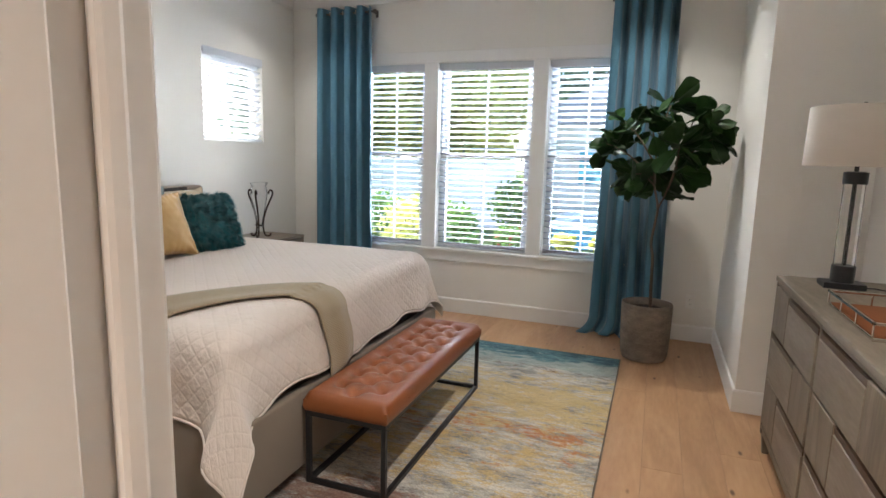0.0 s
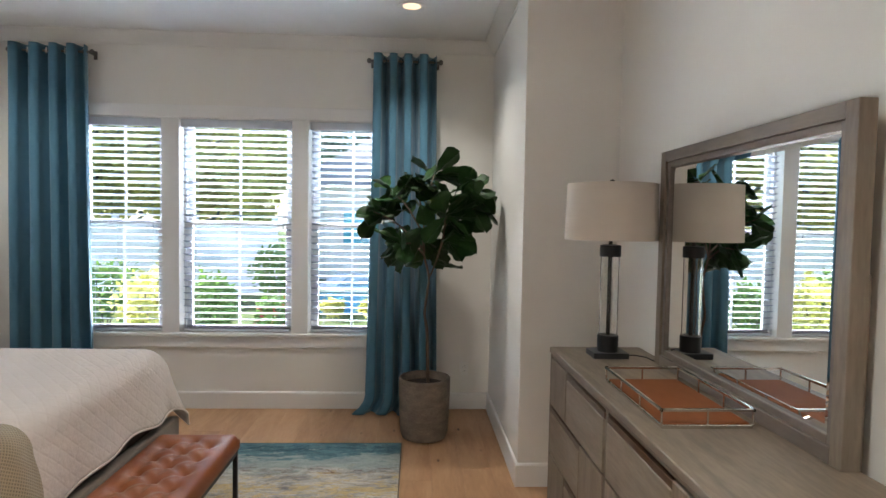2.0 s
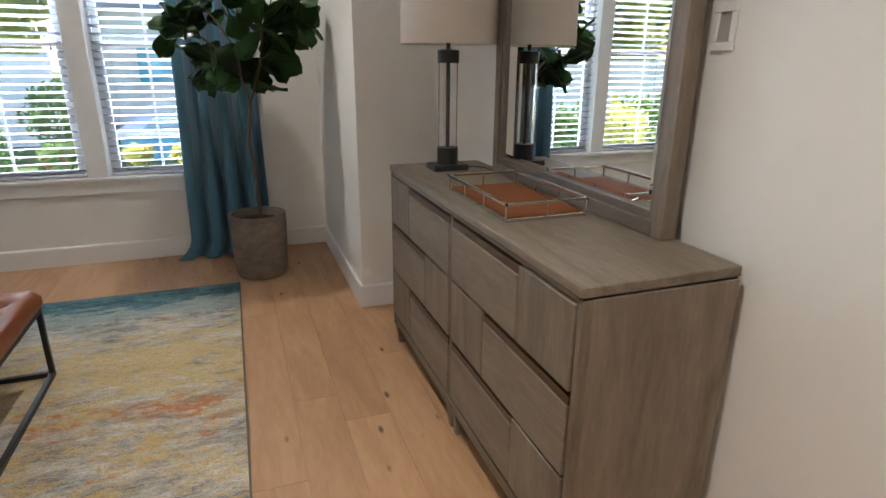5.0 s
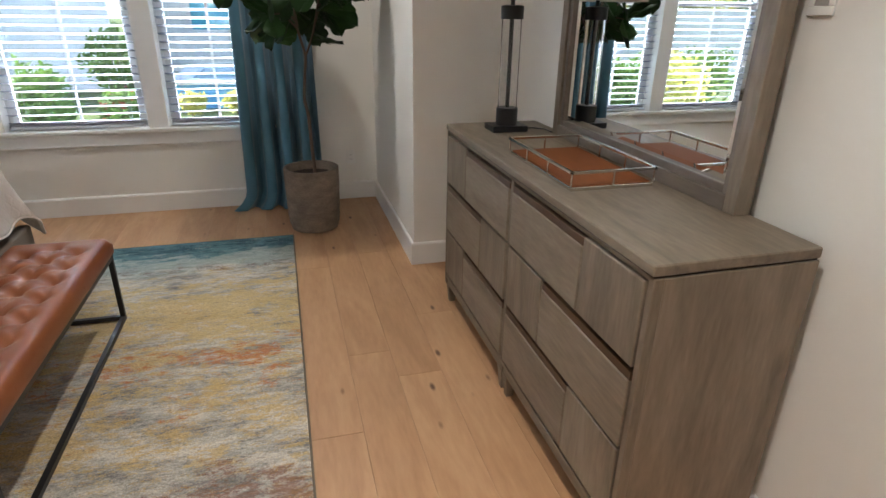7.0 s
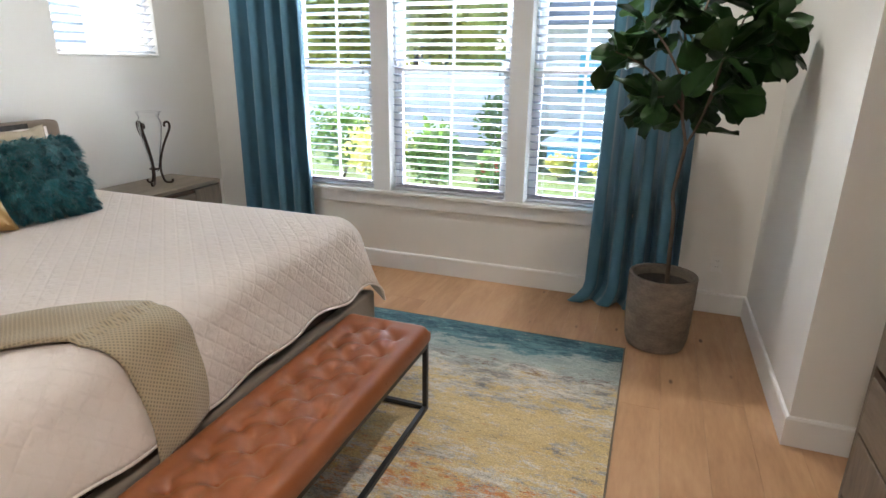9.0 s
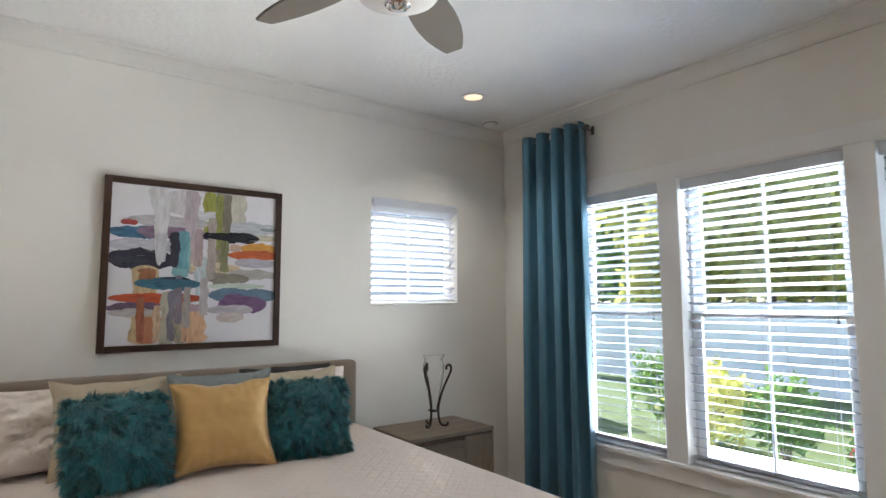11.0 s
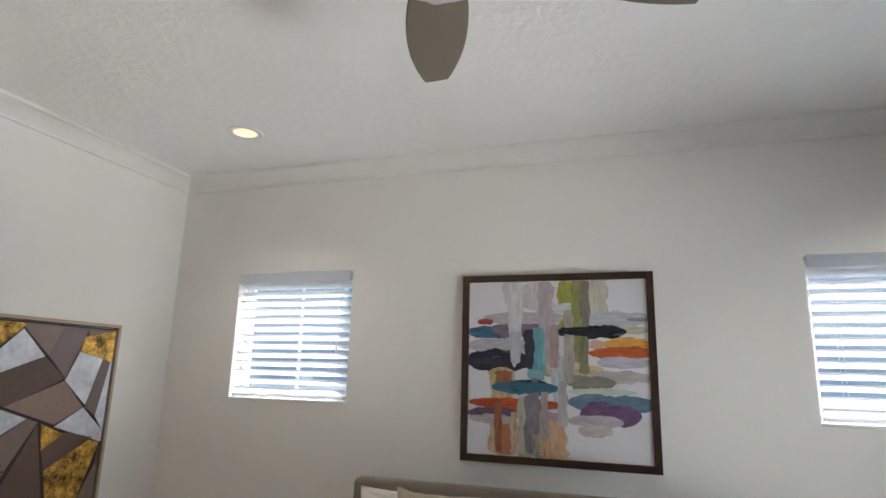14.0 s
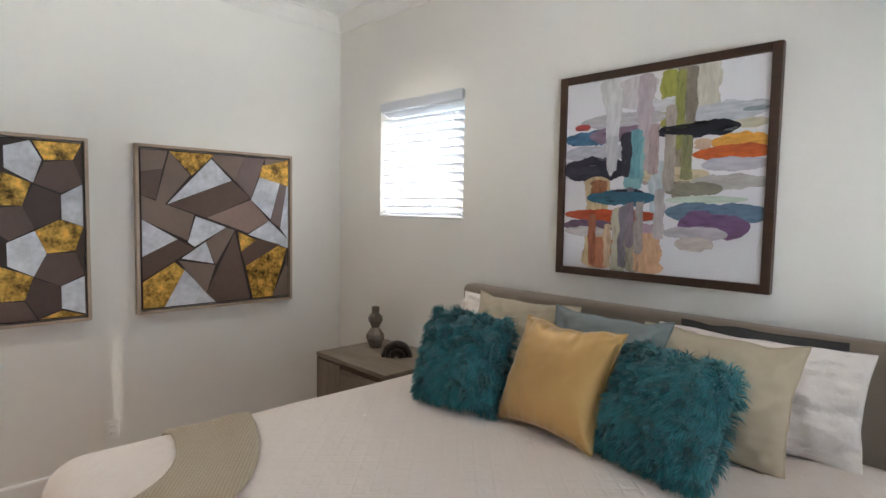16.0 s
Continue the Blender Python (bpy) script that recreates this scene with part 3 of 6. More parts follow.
def crown(name, parent, center, radii, count, size, material, seed):
    """A crown of many small leaf clumps with an uneven outline."""
    rnd = random.Random(seed)
    bm = bmesh.new()
    c = Vector(center)
    for _ in range(count):
        d = Vector((rnd.gauss(0, 1), rnd.gauss(0, 1), rnd.gauss(0, 1))).normalized()
        k = rnd.uniform(0.35, 1.0) ** 0.5
        k *= 0.75 + 0.5 * noise.noise(d * 2.1 + Vector((seed, 0, 0)))
        p = c + Vector((d.x * radii[0], d.y * radii[1], d.z * radii[2])) * k
        u = Vector((rnd.gauss(0, 1), rnd.gauss(0, 1), rnd.gauss(0, 1))).normalized()
        v = u.orthogonal().normalized()
        s = size * rnd.uniform(0.6, 1.3)
        q = [p - u * s, p + v * s * 0.45, p + u * s, p - v * s * 0.45]
        bm.faces.new([bm.verts.new(w) for w in q])
    return part(name, bm, material, parent, kind="stuff")


def tree(x, y, height, spread, material, seed, label, mid=0.58):
    t = thing("tree", x, y, G, label, "tree", "garden trees")
    rnd = random.Random(seed)
    h = height * 0.5
    trunk = [(rnd.uniform(-0.08, 0.08) * i, rnd.uniform(-0.08, 0.08) * i, h * i / 5) for i in range(6)]
    bms = [tube(trunk, [0.16 - 0.018 * i for i in range(6)], 8)]
    for k in range(5):
        a = 2 * math.pi * k / 5 + rnd.uniform(-0.4, 0.4)
        b = Vector(trunk[3 + k % 3])
        bms.append(tube([b, b + Vector((math.cos(a) * spread * 0.3, math.sin(a) * spread * 0.3, height * 0.14)), b + Vector((math.cos(a) * spread * 0.65, math.sin(a) * spread * 0.65, height * 0.22))], [0.06, 0.045, 0.02], 6))
    part("trunk", merge(*bms), BARK, t, smooth=True)
    crown("crown", t, (0, 0, height * mid), (spread, spread, height * 0.45), 8000, 0.17, material, seed)
    return t


def shrub(x, y, h, r, material, seed, label, bloom=None):
    t = thing("shrub", x, y, G, label, "shrub", "garden shrubs")
    part("stems", merge(*[tube([(0, 0, 0), (r * 0.4 * math.cos(k * 1.6), r * 0.4 * math.sin(k * 1.6), h * 0.7)], [0.012, 0.006], 5) for k in range(4)]), BARK, t)
    crown("leaves", t, (0, 0, h * 0.55), (r, r, h * 0.5), 900, 0.06, material, seed)
    if bloom:
        crown("blooms", t, (0, 0, h * 0.6), (r, r, h * 0.45), 160, 0.035, bloom, seed + 50)
    return t


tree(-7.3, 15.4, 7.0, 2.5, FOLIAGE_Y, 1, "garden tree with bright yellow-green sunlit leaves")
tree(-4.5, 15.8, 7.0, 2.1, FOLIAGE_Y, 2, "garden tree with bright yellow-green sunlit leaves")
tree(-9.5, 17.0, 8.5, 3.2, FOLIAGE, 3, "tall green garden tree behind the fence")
tree(-7.2, 19.5, 9.5, 3.4, FOLIAGE_D, 4, "tall dark green shaded tree behind the fence", 0.5)
tree(-2.2, 27.5, 11.0, 4.0, FOLIAGE_D, 5, "tall dark green shaded tree behind the fence", 0.5)
tree(-13.0, 20.5, 9.5, 4.0, FOLIAGE_D, 6, "tall dark green shaded tree behind the fence", 0.5)
tree(5.0, 27.0, 10.0, 4.0, FOLIAGE, 7, "tall green tree beyond the neighbouring house")
for x, y, h, r, m, sd, bl in ((-3.4, 8.9, 1.15, 0.6, FOLIAGE_Y, 11, None), (-2.7, 9.2, 1.05, 0.5, FOLIAGE, 12, None), (-4.4, 9.6, 1.25, 0.7, FOLIAGE, 13, None), (-1.75, 9.2, 0.75, 0.4, FOLIAGE, 14, REDLEAF), (-2.5, 12.2, 1.45, 0.65, FOLIAGE, 15, None), (-1.25, 11.2, 0.4, 0.25, FOLIAGE_Y, 17, None), (-0.55, 11.3, 0.4, 0.25, FOLIAGE_Y, 18, None)):
    shrub(x, y, h, r, m, sd, "leafy shrub with red flowers" if bl else "leafy green garden shrub", bl)
pool = thing("raised_pool", 0.4, 13.6, G, "raised pool with a blue tiled side and white coping", "pool")
part("side", bx(-2.0, 3.4, -1.6, 1.4, 0, 0.42, 0.01), POOLBLUE, pool)
part("coping", merge(bx(-2.1, 3.5, -1.7, -1.4, 0.42, 0.5, 0.01), bx(-2.1, 3.5, 1.2, 1.5, 0.42, 0.5, 0.01), bx(-2.1, -1.8, -1.4, 1.2, 0.42, 0.5, 0.01), bx(3.2, 3.5, -1.4, 1.2, 0.42, 0.5, 0.01)), STUCCO, pool)
part("water", bx(-1.79, 3.19, -1.39, 1.19, 0.421, 0.44), WATER, pool)
neighbour = thing("neighbour_house", 1.1, 20.0, G, "white stucco house with a grey shingle roof", "house")
part("wall", bx(-4.2, 5.5, -1.5, 5.0, 0, 2.9), STUCCO, neighbour)
rb = bmesh.new()
rv = [rb.verts.new(v) for v in ((-4.8, -2.1, 2.85), (6.1, -2.1, 2.85), (6.1, 5.6, 2.85), (-4.8, 5.6, 2.85), (-1.6, 1.75, 5.3), (2.9, 1.75, 5.3))]
for f in ((0, 1, 5, 4), (1, 2, 5), (2, 3, 4, 5), (3, 0, 4), (3, 2, 1, 0)):
    rb.faces.new([rv[i] for i in f])
part("roof", rb, ROOF, neighbour)
for x in (-2.6, 0.6):
    nw = part("window", merge(bx(x - 0.55, x + 0.55, -1.54, -1.5, 1.0, 2.2, 0.01)), FENCE, neighbour)
    part("pane", bx(x - 0.47, x + 0.47, -1.548, -1.541, 1.08, 2.12), WATER, nw)
fence = thing("garden_fence", 0, 14.2, G, "white vinyl privacy fence behind the shrubs", "fence")
for i in range(9):
    x = -17.4 + 1.8 * i
    part("post", bx(x - 0.06, x + 0.06, -0.06, 0.06, 0, 1.85, 0.01), FENCE, fence)
    if i < 8:
        part("panel", bx(x + 0.06, x + 1.74, -0.02, 0.02, 0.05, 1.75, 0.004), FENCE, fence)
side_fence = thing("side_fence", -7.0, 3.0, G, "white vinyl fence along the side yard", "fence")
for i in range(9):
    y = -7.2 + 1.8 * i
    part("post", bx(-0.06, 0.06, y - 0.06, y + 0.06, 0, 1.95, 0.01), FENCE, side_fence)
    if i < 8:
        part("panel", bx(-0.02, 0.02, y + 0.06, y + 1.74, 0.05, 1.85, 0.004), FENCE, side_fence)

SIDING = mat("blue_grey_siding", (0.46, 0.50, 0.56), 0.8, vary=0.08, scale=1.5, fine=20)
west_house = thing("neighbour_house", -10.0, 2.5, G, "two-storey pale blue-grey house beyond the side fence", "house")
part("wall", bx(-8, 0, -7, 7.5, 0, 5.2), SIDING, west_house)
for i in range(24):
    part("siding_board", bx(0.0, 0.02, -7, 7.5, 0.1 + 0.21 * i, 0.29 + 0.21 * i, 0.003), SIDING, west_house)
part("frieze", bx(-8.1, 0.09, -7.1, 7.6, 5.2, 5.42, 0.01), FENCE, west_house)
gb = bmesh.new()
gv = [gb.verts.new(v) for v in ((0.5, -7.5, 5.42), (0.5, 8.0, 5.42), (-8.5, 8.0, 5.42), (-8.5, -7.5, 5.42), (-4.0, -5.0, 7.4), (-4.0, 5.5, 7.4))]
for f in ((0, 1, 5, 4), (1, 2, 5), (2, 3, 4, 5), (3, 0, 4), (3, 2, 1, 0)):
    gb.faces.new([gv[i] for i in f])
part("roof", gb, ROOF, west_house)
for y in (-3.6, -0.6, 2.8):
    ww = part("window", bx(0.02, 0.07, y - 0.6, y + 0.6, 3.2, 4.6, 0.01), FENCE, west_house)
    part("pane", bx(0.071, 0.078, y - 0.5, y + 0.5, 3.3, 4.5), WATER, ww)

# ---- ceiling fixtures ----
def downlight(x, y, power, H=H, tint=(1.0, 0.95, 0.89)):
    t = thing("recessed_downlight", x, y, H, "lit round white recessed ceiling downlight", "downlight", "ceiling downlights")
    part("trim_ring", lathe([(0.062, -0.001), (0.064, -0.005), (0.09, -0.006), (0.095, -0.001)], 32, False), CANTRIM, t, smooth=True)
    part("lens", lathe([(0.0, -0.003), (0.063, -0.003)], 32, False), CANGLOW, t, "glowing warm lens")
    d = bpy.data.lights.new("downlight", "SPOT")
    d.energy, d.color, d.spot_size, d.spot_blend, d.shadow_soft_size = power, tint, radians(118), 1.0, 0.06
    lamp = new("downlight_lamp", d)
    lamp.location = (x, y, H - 0.03)


for x, y, power in ((-2.64, 1.53, 9), (-2.67, 4.74, 9), (0.204, 4.775, 18), (0.2, 1.53, 34)):
    downlight(x, y, power)
# unseen hall downlight, added to brighten and warm the door jamb
downlight(0.5, -0.55, 48, H - 0.3, (1.0, 0.80, 0.66))
det = thing("smoke_detector", -3.02, 5.2, H, "white round smoke detector on the ceiling", "smoke detector")
part("base", lathe([(0.062, -0.014), (0.066, -0.001)], 28), PLASTIC, det, smooth=True)
part("gap_ring", lathe([(0.058, -0.019), (0.058, -0.0135)], 28), DARKGAP, det, "dark seam")
part("cover", lathe([(0.035, -0.042), (0.05, -0.036), (0.057, -0.022), (0.055, -0.019)], 28), PLASTIC, det, smooth=True)

fan = thing("ceiling_fan", -1.1, 3.16, H - 0.014, "five-blade ceiling fan with taupe blades and frosted bowl", "ceiling fan")
part("canopy", lathe([(0.075, 0.0135), (0.075, -0.03), (0.03, -0.07)], 28), CHROME, fan, smooth=True)
part("down_rod", lathe([(0.014, -0.31), (0.014, -0.06)], 16), CHROME, fan, smooth=True)
part("motor", lathe([(0.03, -0.285), (0.10, -0.305), (0.125, -0.325), (0.128, -0.36), (0.122, -0.366), (0.122, -0.376), (0.137, -0.384), (0.14, -0.398), (0.12, -0.402)], 40), CHROME, fan, smooth=True)
part("glass_bowl", lathe([(0.128, -0.399), (0.138, -0.416), (0.143, -0.436), (0.138, -0.461), (0.122, -0.484), (0.09, -0.501), (0.05, -0.510), (0.02, -0.512)], 40), FROST, fan, smooth=True)
part("finial", lathe([(0.04, -0.508), (0.04, -0.515), (0.034, -0.519), (0.026, -0.517), (0.022, -0.525), (0.004, -0.53)], 24), CHROME, fan, smooth=True)


def blade_bm(grow, z0, z1):
    n = 18
    left, right = [], []
    for i in range(n + 1):
        u = i / n
        x = 0.165 + 0.47 * u
        w = (0.054 + 0.025 * math.sin(math.pi / 2 * min(1, u / 0.45)) - 0.045 * (max(0, u - 0.45) / 0.55) ** 2.2) + grow
        left.append((x + (grow if i == n else -grow if i == 0 else 0), w))
        right.append((x + (grow if i == n else -grow if i == 0 else 0), -w))
    bm = bmesh.new()
    loop = right + left[::-1]
    lo, hi = [bm.verts.new((x, y, z0)) for x, y in loop], [bm.verts.new((x, y, z1)) for x, y in loop]
    bm.faces.new(lo[::-1])
    bm.faces.new(hi)
    for i in range(len(loop)):
        j = (i + 1) % len(loop)
        bm.faces.new((lo[i], lo[j], hi[j], hi[i]))
    return bm


blade_mesh = to_mesh("blade", blade_bm(0, -0.003, 0.003), FANBLADE)
edge_mesh = to_mesh("blade_top", blade_bm(0.0015, 0.003, 0.006), BLADEEDGE)
for k in range(5):
    a = -17 + 72 * k
    m = Matrix.Translation((0, 0, -0.378)) @ pose(0, 0, 0, 0, 0, a) @ pose(0, 0, 0, -12, 0, 0)
    b = share("blade", blade_mesh, fan, m)
    share("blade_top", edge_mesh, b)
    part("blade_arm", merge(tube([(0.125, 0, -0.012), (0.165, 0, -0.016), (0.215, 0, -0.012)], [0.011, 0.01, 0.008], 10), moved(lathe([(0.034, 0), (0.032, -0.012), (0.022, -0.02), (0.006, -0.024)], 24), Matrix.Translation((0.225, 0, -0.004)))), CHROME, b, "chrome blade arm", smooth=True)

# ---- curtains ----
def curtain(xa, xb, flare, label, seed):
    t = thing("curtain", (xa + xb) / 2, N - 0.095, 0, label, "curtain", "teal grommet curtains")
    half = (xb - xa) / 2
    bm = bmesh.new()
    nx, nz, top = 160, 60, 2.865
    grid = []
    for j in range(nz + 1):
        v = j / nz
        row = []
        for i in range(nx + 1):
            u = i / nx
            ph = (u + 0.02 * math.sin(5 * u + 2.1 * seed)) * 4.0 * 2 * math.pi - 0.5 * math.pi + 0.9 * (1 - v) * math.sin(2.6 * u + 1.3 * seed)
            amp = 0.066 + 0.014 * (1 - v) * math.sin(5.3 * u + 2 * seed)
            spread = 1 + flare * (1 - v) ** 1.4
            x = (u * 2 - 1) * half * spread + 0.010 * math.sin(2 * ph)
            y = amp * (1.0 - 2.0 * abs(math.cos(ph / 2)) ** 0.9) + 0.006 * noise.noise(Vector((u * 6, v * 3, seed)))
            z = v * top
            if v < 0.05:
                k = (0.05 - v) / 0.05
                y -= 0.08 * k * k * (0.6 + 0.6 * noise.noise(Vector((u * 5, 3.0, seed))))
                x -= 0.10 * k * k * (1 - u) ** 1.5
                z = max(z, 0.004)
            row.append(bm.verts.new((x, y, z + 0.004)))
        grid.append(row)
    for j in range(nz):
        for i in range(nx):
            bm.faces.new((grid[j][i], grid[j][i + 1], grid[j + 1][i + 1], grid[j + 1][i]))
    ob = part("panel", bm, CURTAIN, t, smooth=True)
    mod = ob.modifiers.new("thick", "SOLIDIFY")
    mod.thickness = 0.003
    rod_z = 2.822
    part("rod", moved(lathe([(0.009, -half - 0.02), (0.009, half + 0.02)], 14), pose(0, 0, rod_z, 0, 90, 0)), PEWTER, t, smooth=True)
    for s in (-1, 1):
        part("finial", moved(lathe([(0.016, 0), (0.02, 0.008), (0.02, 0.02), (0.012, 0.03)], 18), pose(s * (half + 0.018), 0, rod_z, 0, 90 * s, 0)), PEWTER, t, smooth=True)
        part("bracket", merge(tube([(s * (half + 0.008), 0, rod_z - 0.004), (s * (half + 0.008), 0.092, rod_z - 0.004)], 0.006, 8), bx(s * (half + 0.008) - 0.014, s * (half + 0.008) + 0.014, 0.088, 0.095, rod_z - 0.035, rod_z + 0.03, 0.002)), PEWTER, t, smooth=True)
    ring = lathe([(0.018, -0.004), (0.026, -0.004), (0.026, 0.004), (0.018, 0.004), (0.018, -0.004)], 20, False)
    rm = to_mesh("grommet", ring, NICKEL, True)
    for k in range(8):
        x = ((k + 0.5) / 8 * 2 - 1) * half
        share("grommet", rm, t, pose(x, 0, rod_z, 0, 90, 35 if k % 2 else -35))
    return t


curtain(-2.86, -2.30, 0.03, "teal blue grommet curtain panel at the window", 1)
curtain(-0.105, 0.40, 0.13, "teal blue grommet curtain panel pooling on the floor", 2)

# ---- rug ----
def rug_mat():
    m = bpy.data.materials.new("abstract_rug")
    m.use_nodes = True
    nt = m.node_tree
    b = nt.nodes["Principled BSDF"]
    b.inputs["Roughness"].default_value = 0.95
    co = nt.nodes.new("ShaderNodeTexCoord")
    sep = nt.nodes.new("ShaderNodeSeparateXYZ")
    nt.links.new(co.outputs["Object"], sep.inputs[0])

    def field(scale, detail, rough, stretch, shift):
        n, mp = nt.nodes.new("ShaderNodeTexNoise"), nt.nodes.new("ShaderNodeMapping")
        n.inputs["Scale"].default_value, n.inputs["Detail"].default_value, n.inputs["Roughness"].default_value = scale, detail, rough
        n.inputs["Distortion"].default_value = 0.15
        mp.inputs["Scale"].default_value, mp.inputs["Location"].default_value = stretch, (shift, shift * 1.7, 0)
        nt.links.new(co.outputs["Object"], mp.inputs[0])
        nt.links.new(mp.outputs[0], n.inputs["Vector"])
        return n.outputs[0]

    def maths(op, a, b):
        n = nt.nodes.new("ShaderNodeMath")
        n.operation = op
        for k, v in enumerate((a, b)):
            if isinstance(v, (int, float)):
                n.inputs[k].default_value = v
            else:
                nt.links.new(v, n.inputs[k])
        return n.outputs[0]

    def step(v, lo, hi):
        n = nt.nodes.new("ShaderNodeMapRange")
        n.interpolation_type = "SMOOTHSTEP"
        n.inputs["From Min"].default_value, n.inputs["From Max"].default_value = lo, hi
        nt.links.new(v, n.inputs[0])
        return n.outputs[0]

    def band(centre, width):
        """One at y = centre, falling to zero at the given distance."""
        return maths("SUBTRACT", 1.0, maths("MINIMUM", maths("DIVIDE", maths("ABSOLUTE", maths("SUBTRACT", sep.outputs[1], centre), 0.0), width), 1.0))

    def over(below, color, mask, amount=1.0):
        n = nt.nodes.new("ShaderNodeMix")
        n.data_type = "RGBA"
        nt.links.new(maths("MULTIPLY", mask, amount), n.inputs[0])
        nt.links.new(below, n.inputs[6])
        n.inputs[7].default_value = (*color, 1)
        return n.outputs[2]

    wash = field(5.0, 14, 0.86, (0.6, 1.7, 1), 3.0)
    ramp = nt.nodes.new("ShaderNodeValToRGB")
    els = ramp.color_ramp.elements
    els[0].position, els[0].color, els[1].position, els[1].color = 0.41, (0.17, 0.165, 0.155, 1), 0.58, (0.62, 0.57, 0.49, 1)
    midway = els.new(0.5)
    midway.color = (0.43, 0.40, 0.355, 1)
    nt.links.new(wash, ramp.inputs[0])
    last = ramp.outputs[0]
    rough_edge = field(3.2, 14, 0.85, (0.6, 1.6, 1), 9.0)
    fine_edge = field(17.0, 10, 0.9, (0.5, 1.8, 1), 15.0)
    edge = maths("ADD", maths("MULTIPLY", rough_edge, 0.65), maths("MULTIPLY", fine_edge, 0.35))
    for colour, centre, width, weight, lo, hi, amount in (((0.57, 0.41, 0.17), 0.45, 0.8, 0.10, 0.545, 0.575, 0.8), ((0.55, 0.38, 0.15), -0.35, 0.7, 0.07, 0.55, 0.585, 0.78), ((0.47, 0.16, 0.05), 0.08, 0.6, 0.075, 0.58, 0.61, 0.85), ((0.45, 0.20, 0.06), -0.3, 0.5, 0.05, 0.60, 0.63, 0.8), ((0.20, 0.075, 0.045), -0.85, 0.45, 0.16, 0.59, 0.65, 0.75)):
        shifted = field(3.8, 14, 0.88, (0.85, 1.4, 1), 5.0 + 11 * centre)
        both = maths("ADD", maths("MULTIPLY", shifted, 0.6), maths("MULTIPLY", fine_edge, 0.4))
        last = over(last, colour, step(maths("ADD", both, maths("MULTIPLY", band(centre, width), weight)), lo, hi), amount)
    teal = maths("ADD", edge, maths("MULTIPLY", band(1.6, 0.75), 0.52))
    last = over(last, (0.27, 0.33, 0.31), step(teal, 0.62, 0.68), 0.75)
    last = over(last, (0.05, 0.165, 0.19), step(teal, 0.77, 0.82), 0.85)
    last = over(last, (0.018, 0.06, 0.09), step(maths("ADD", fine_edge, maths("MULTIPLY", band(1.42, 0.25), 0.14)), 0.60, 0.64), 0.9)
    last = over(last, (0.13, 0.05, 0.03), step(maths("ADD", fine_edge, maths("MULTIPLY", band(1.08, 0.16), 0.14)), 0.64, 0.68), 0.8)
    last = over(last, (0.08, 0.17, 0.17), step(maths("ADD", edge, maths("MULTIPLY", band(-1.5, 0.6), 0.4)), 0.66, 0.76), 0.8)
    flecks = field(38.0, 6, 0.8, (0.45, 1.8, 1), 21.0)
    last = over(last, (0.10, 0.105, 0.11), step(flecks, 0.59, 0.64), 0.7)
    last = over(last, (0.64, 0.60, 0.53), step(field(34.0, 6, 0.8, (0.45, 1.8, 1), 27.0), 0.60, 0.66), 0.55)
    speck = nt.nodes.new("ShaderNodeTexNoise")
    speck.inputs["Scale"].default_value, speck.inputs["Detail"].default_value = 170, 3
    nt.links.new(co.outputs["Object"], speck.inputs["Vector"])
    tone = nt.nodes.new("ShaderNodeMapRange")
    tone.inputs["From Min"].default_value, tone.inputs["From Max"].default_value, tone.inputs["To Min"].default_value, tone.inputs["To Max"].default_value = 0.32, 0.68, 0.74, 1.24
    nt.links.new(speck.outputs[0], tone.inputs[0])
    mul = nt.nodes.new("ShaderNodeVectorMath")
    mul.operation = "MULTIPLY"
    nt.links.new(last, mul.inputs[0])
    nt.links.new(tone.outputs[0], mul.inputs[1])
    nt.links.new(mul.outputs[0], b.inputs["Base Color"])
    bp = nt.nodes.new("ShaderNodeBump")
    bp.inputs["Strength"].default_value, bp.inputs["Distance"].default_value = 0.5, 0.004
    nt.links.new(speck.outputs[0], bp.inputs["Height"])
    nt.links.new(bp.outputs[0], b.inputs["Normal"])
    return m


RUG = rug_mat()
RUGEDGE = mat("rug_binding", (0.16, 0.13, 0.10), 0.95)
rug = thing("area_rug", -1.04, 3.255, 0, "abstract area rug in teal, gold, grey and rust", "rug")
part("rug_field", bx(-1.212, 1.212, -1.517, 1.517, 0.001, 0.010, 0.003), RUG, rug)
part("binding", merge(bx(-1.22, -1.212, -1.525, 1.525, 0.001, 0.009, 0.002), bx(1.212, 1.22, -1.525, 1.525, 0.001, 0.009, 0.002), bx(-1.212, 1.212, -1.525, -1.517, 0.001, 0.009, 0.002), bx(-1.212, 1.212, 1.517, 1.525, 0.001, 0.009, 0.002)), RUGEDGE, rug)

# ---- bed ----
BX0, BX1, BY0, BY1, BTOP = -3.1, -1.075, 2.035, 4.115, 0.43
bed = thing("bed", -3.1, 3.075, 0, "king bed with taupe upholstered headboard and rails", "bed")
BW = (BY1 - BY0) / 2
hb = bx(-0.105, 0.0, -1.015, 1.015, 0.05, 1.214, 0.03, 4)
part("headboard", hb, BEDFABRIC, bed, smooth=True)
L = BX1 - BX0
part("foot_rail", bx(L - 0.06, L, -BW, BW, 0.07, BTOP, 0.014, 3), BEDFABRIC, bed, smooth=True)
for s in (-1, 1):
    lo, hi = sorted((s * BW, s * (BW - 0.06)))
    part("side_rail", bx(0.001, L - 0.061, lo, hi, 0.07, BTOP, 0.014, 3), BEDFABRIC, bed, smooth=True)
    for x in (0.12, L - 0.1):
        part("leg", bx(x - 0.03, x + 0.03, s * (BW - 0.1) - 0.03, s * (BW - 0.1) + 0.03, 0.011, 0.075, 0.003), BLACK, bed)
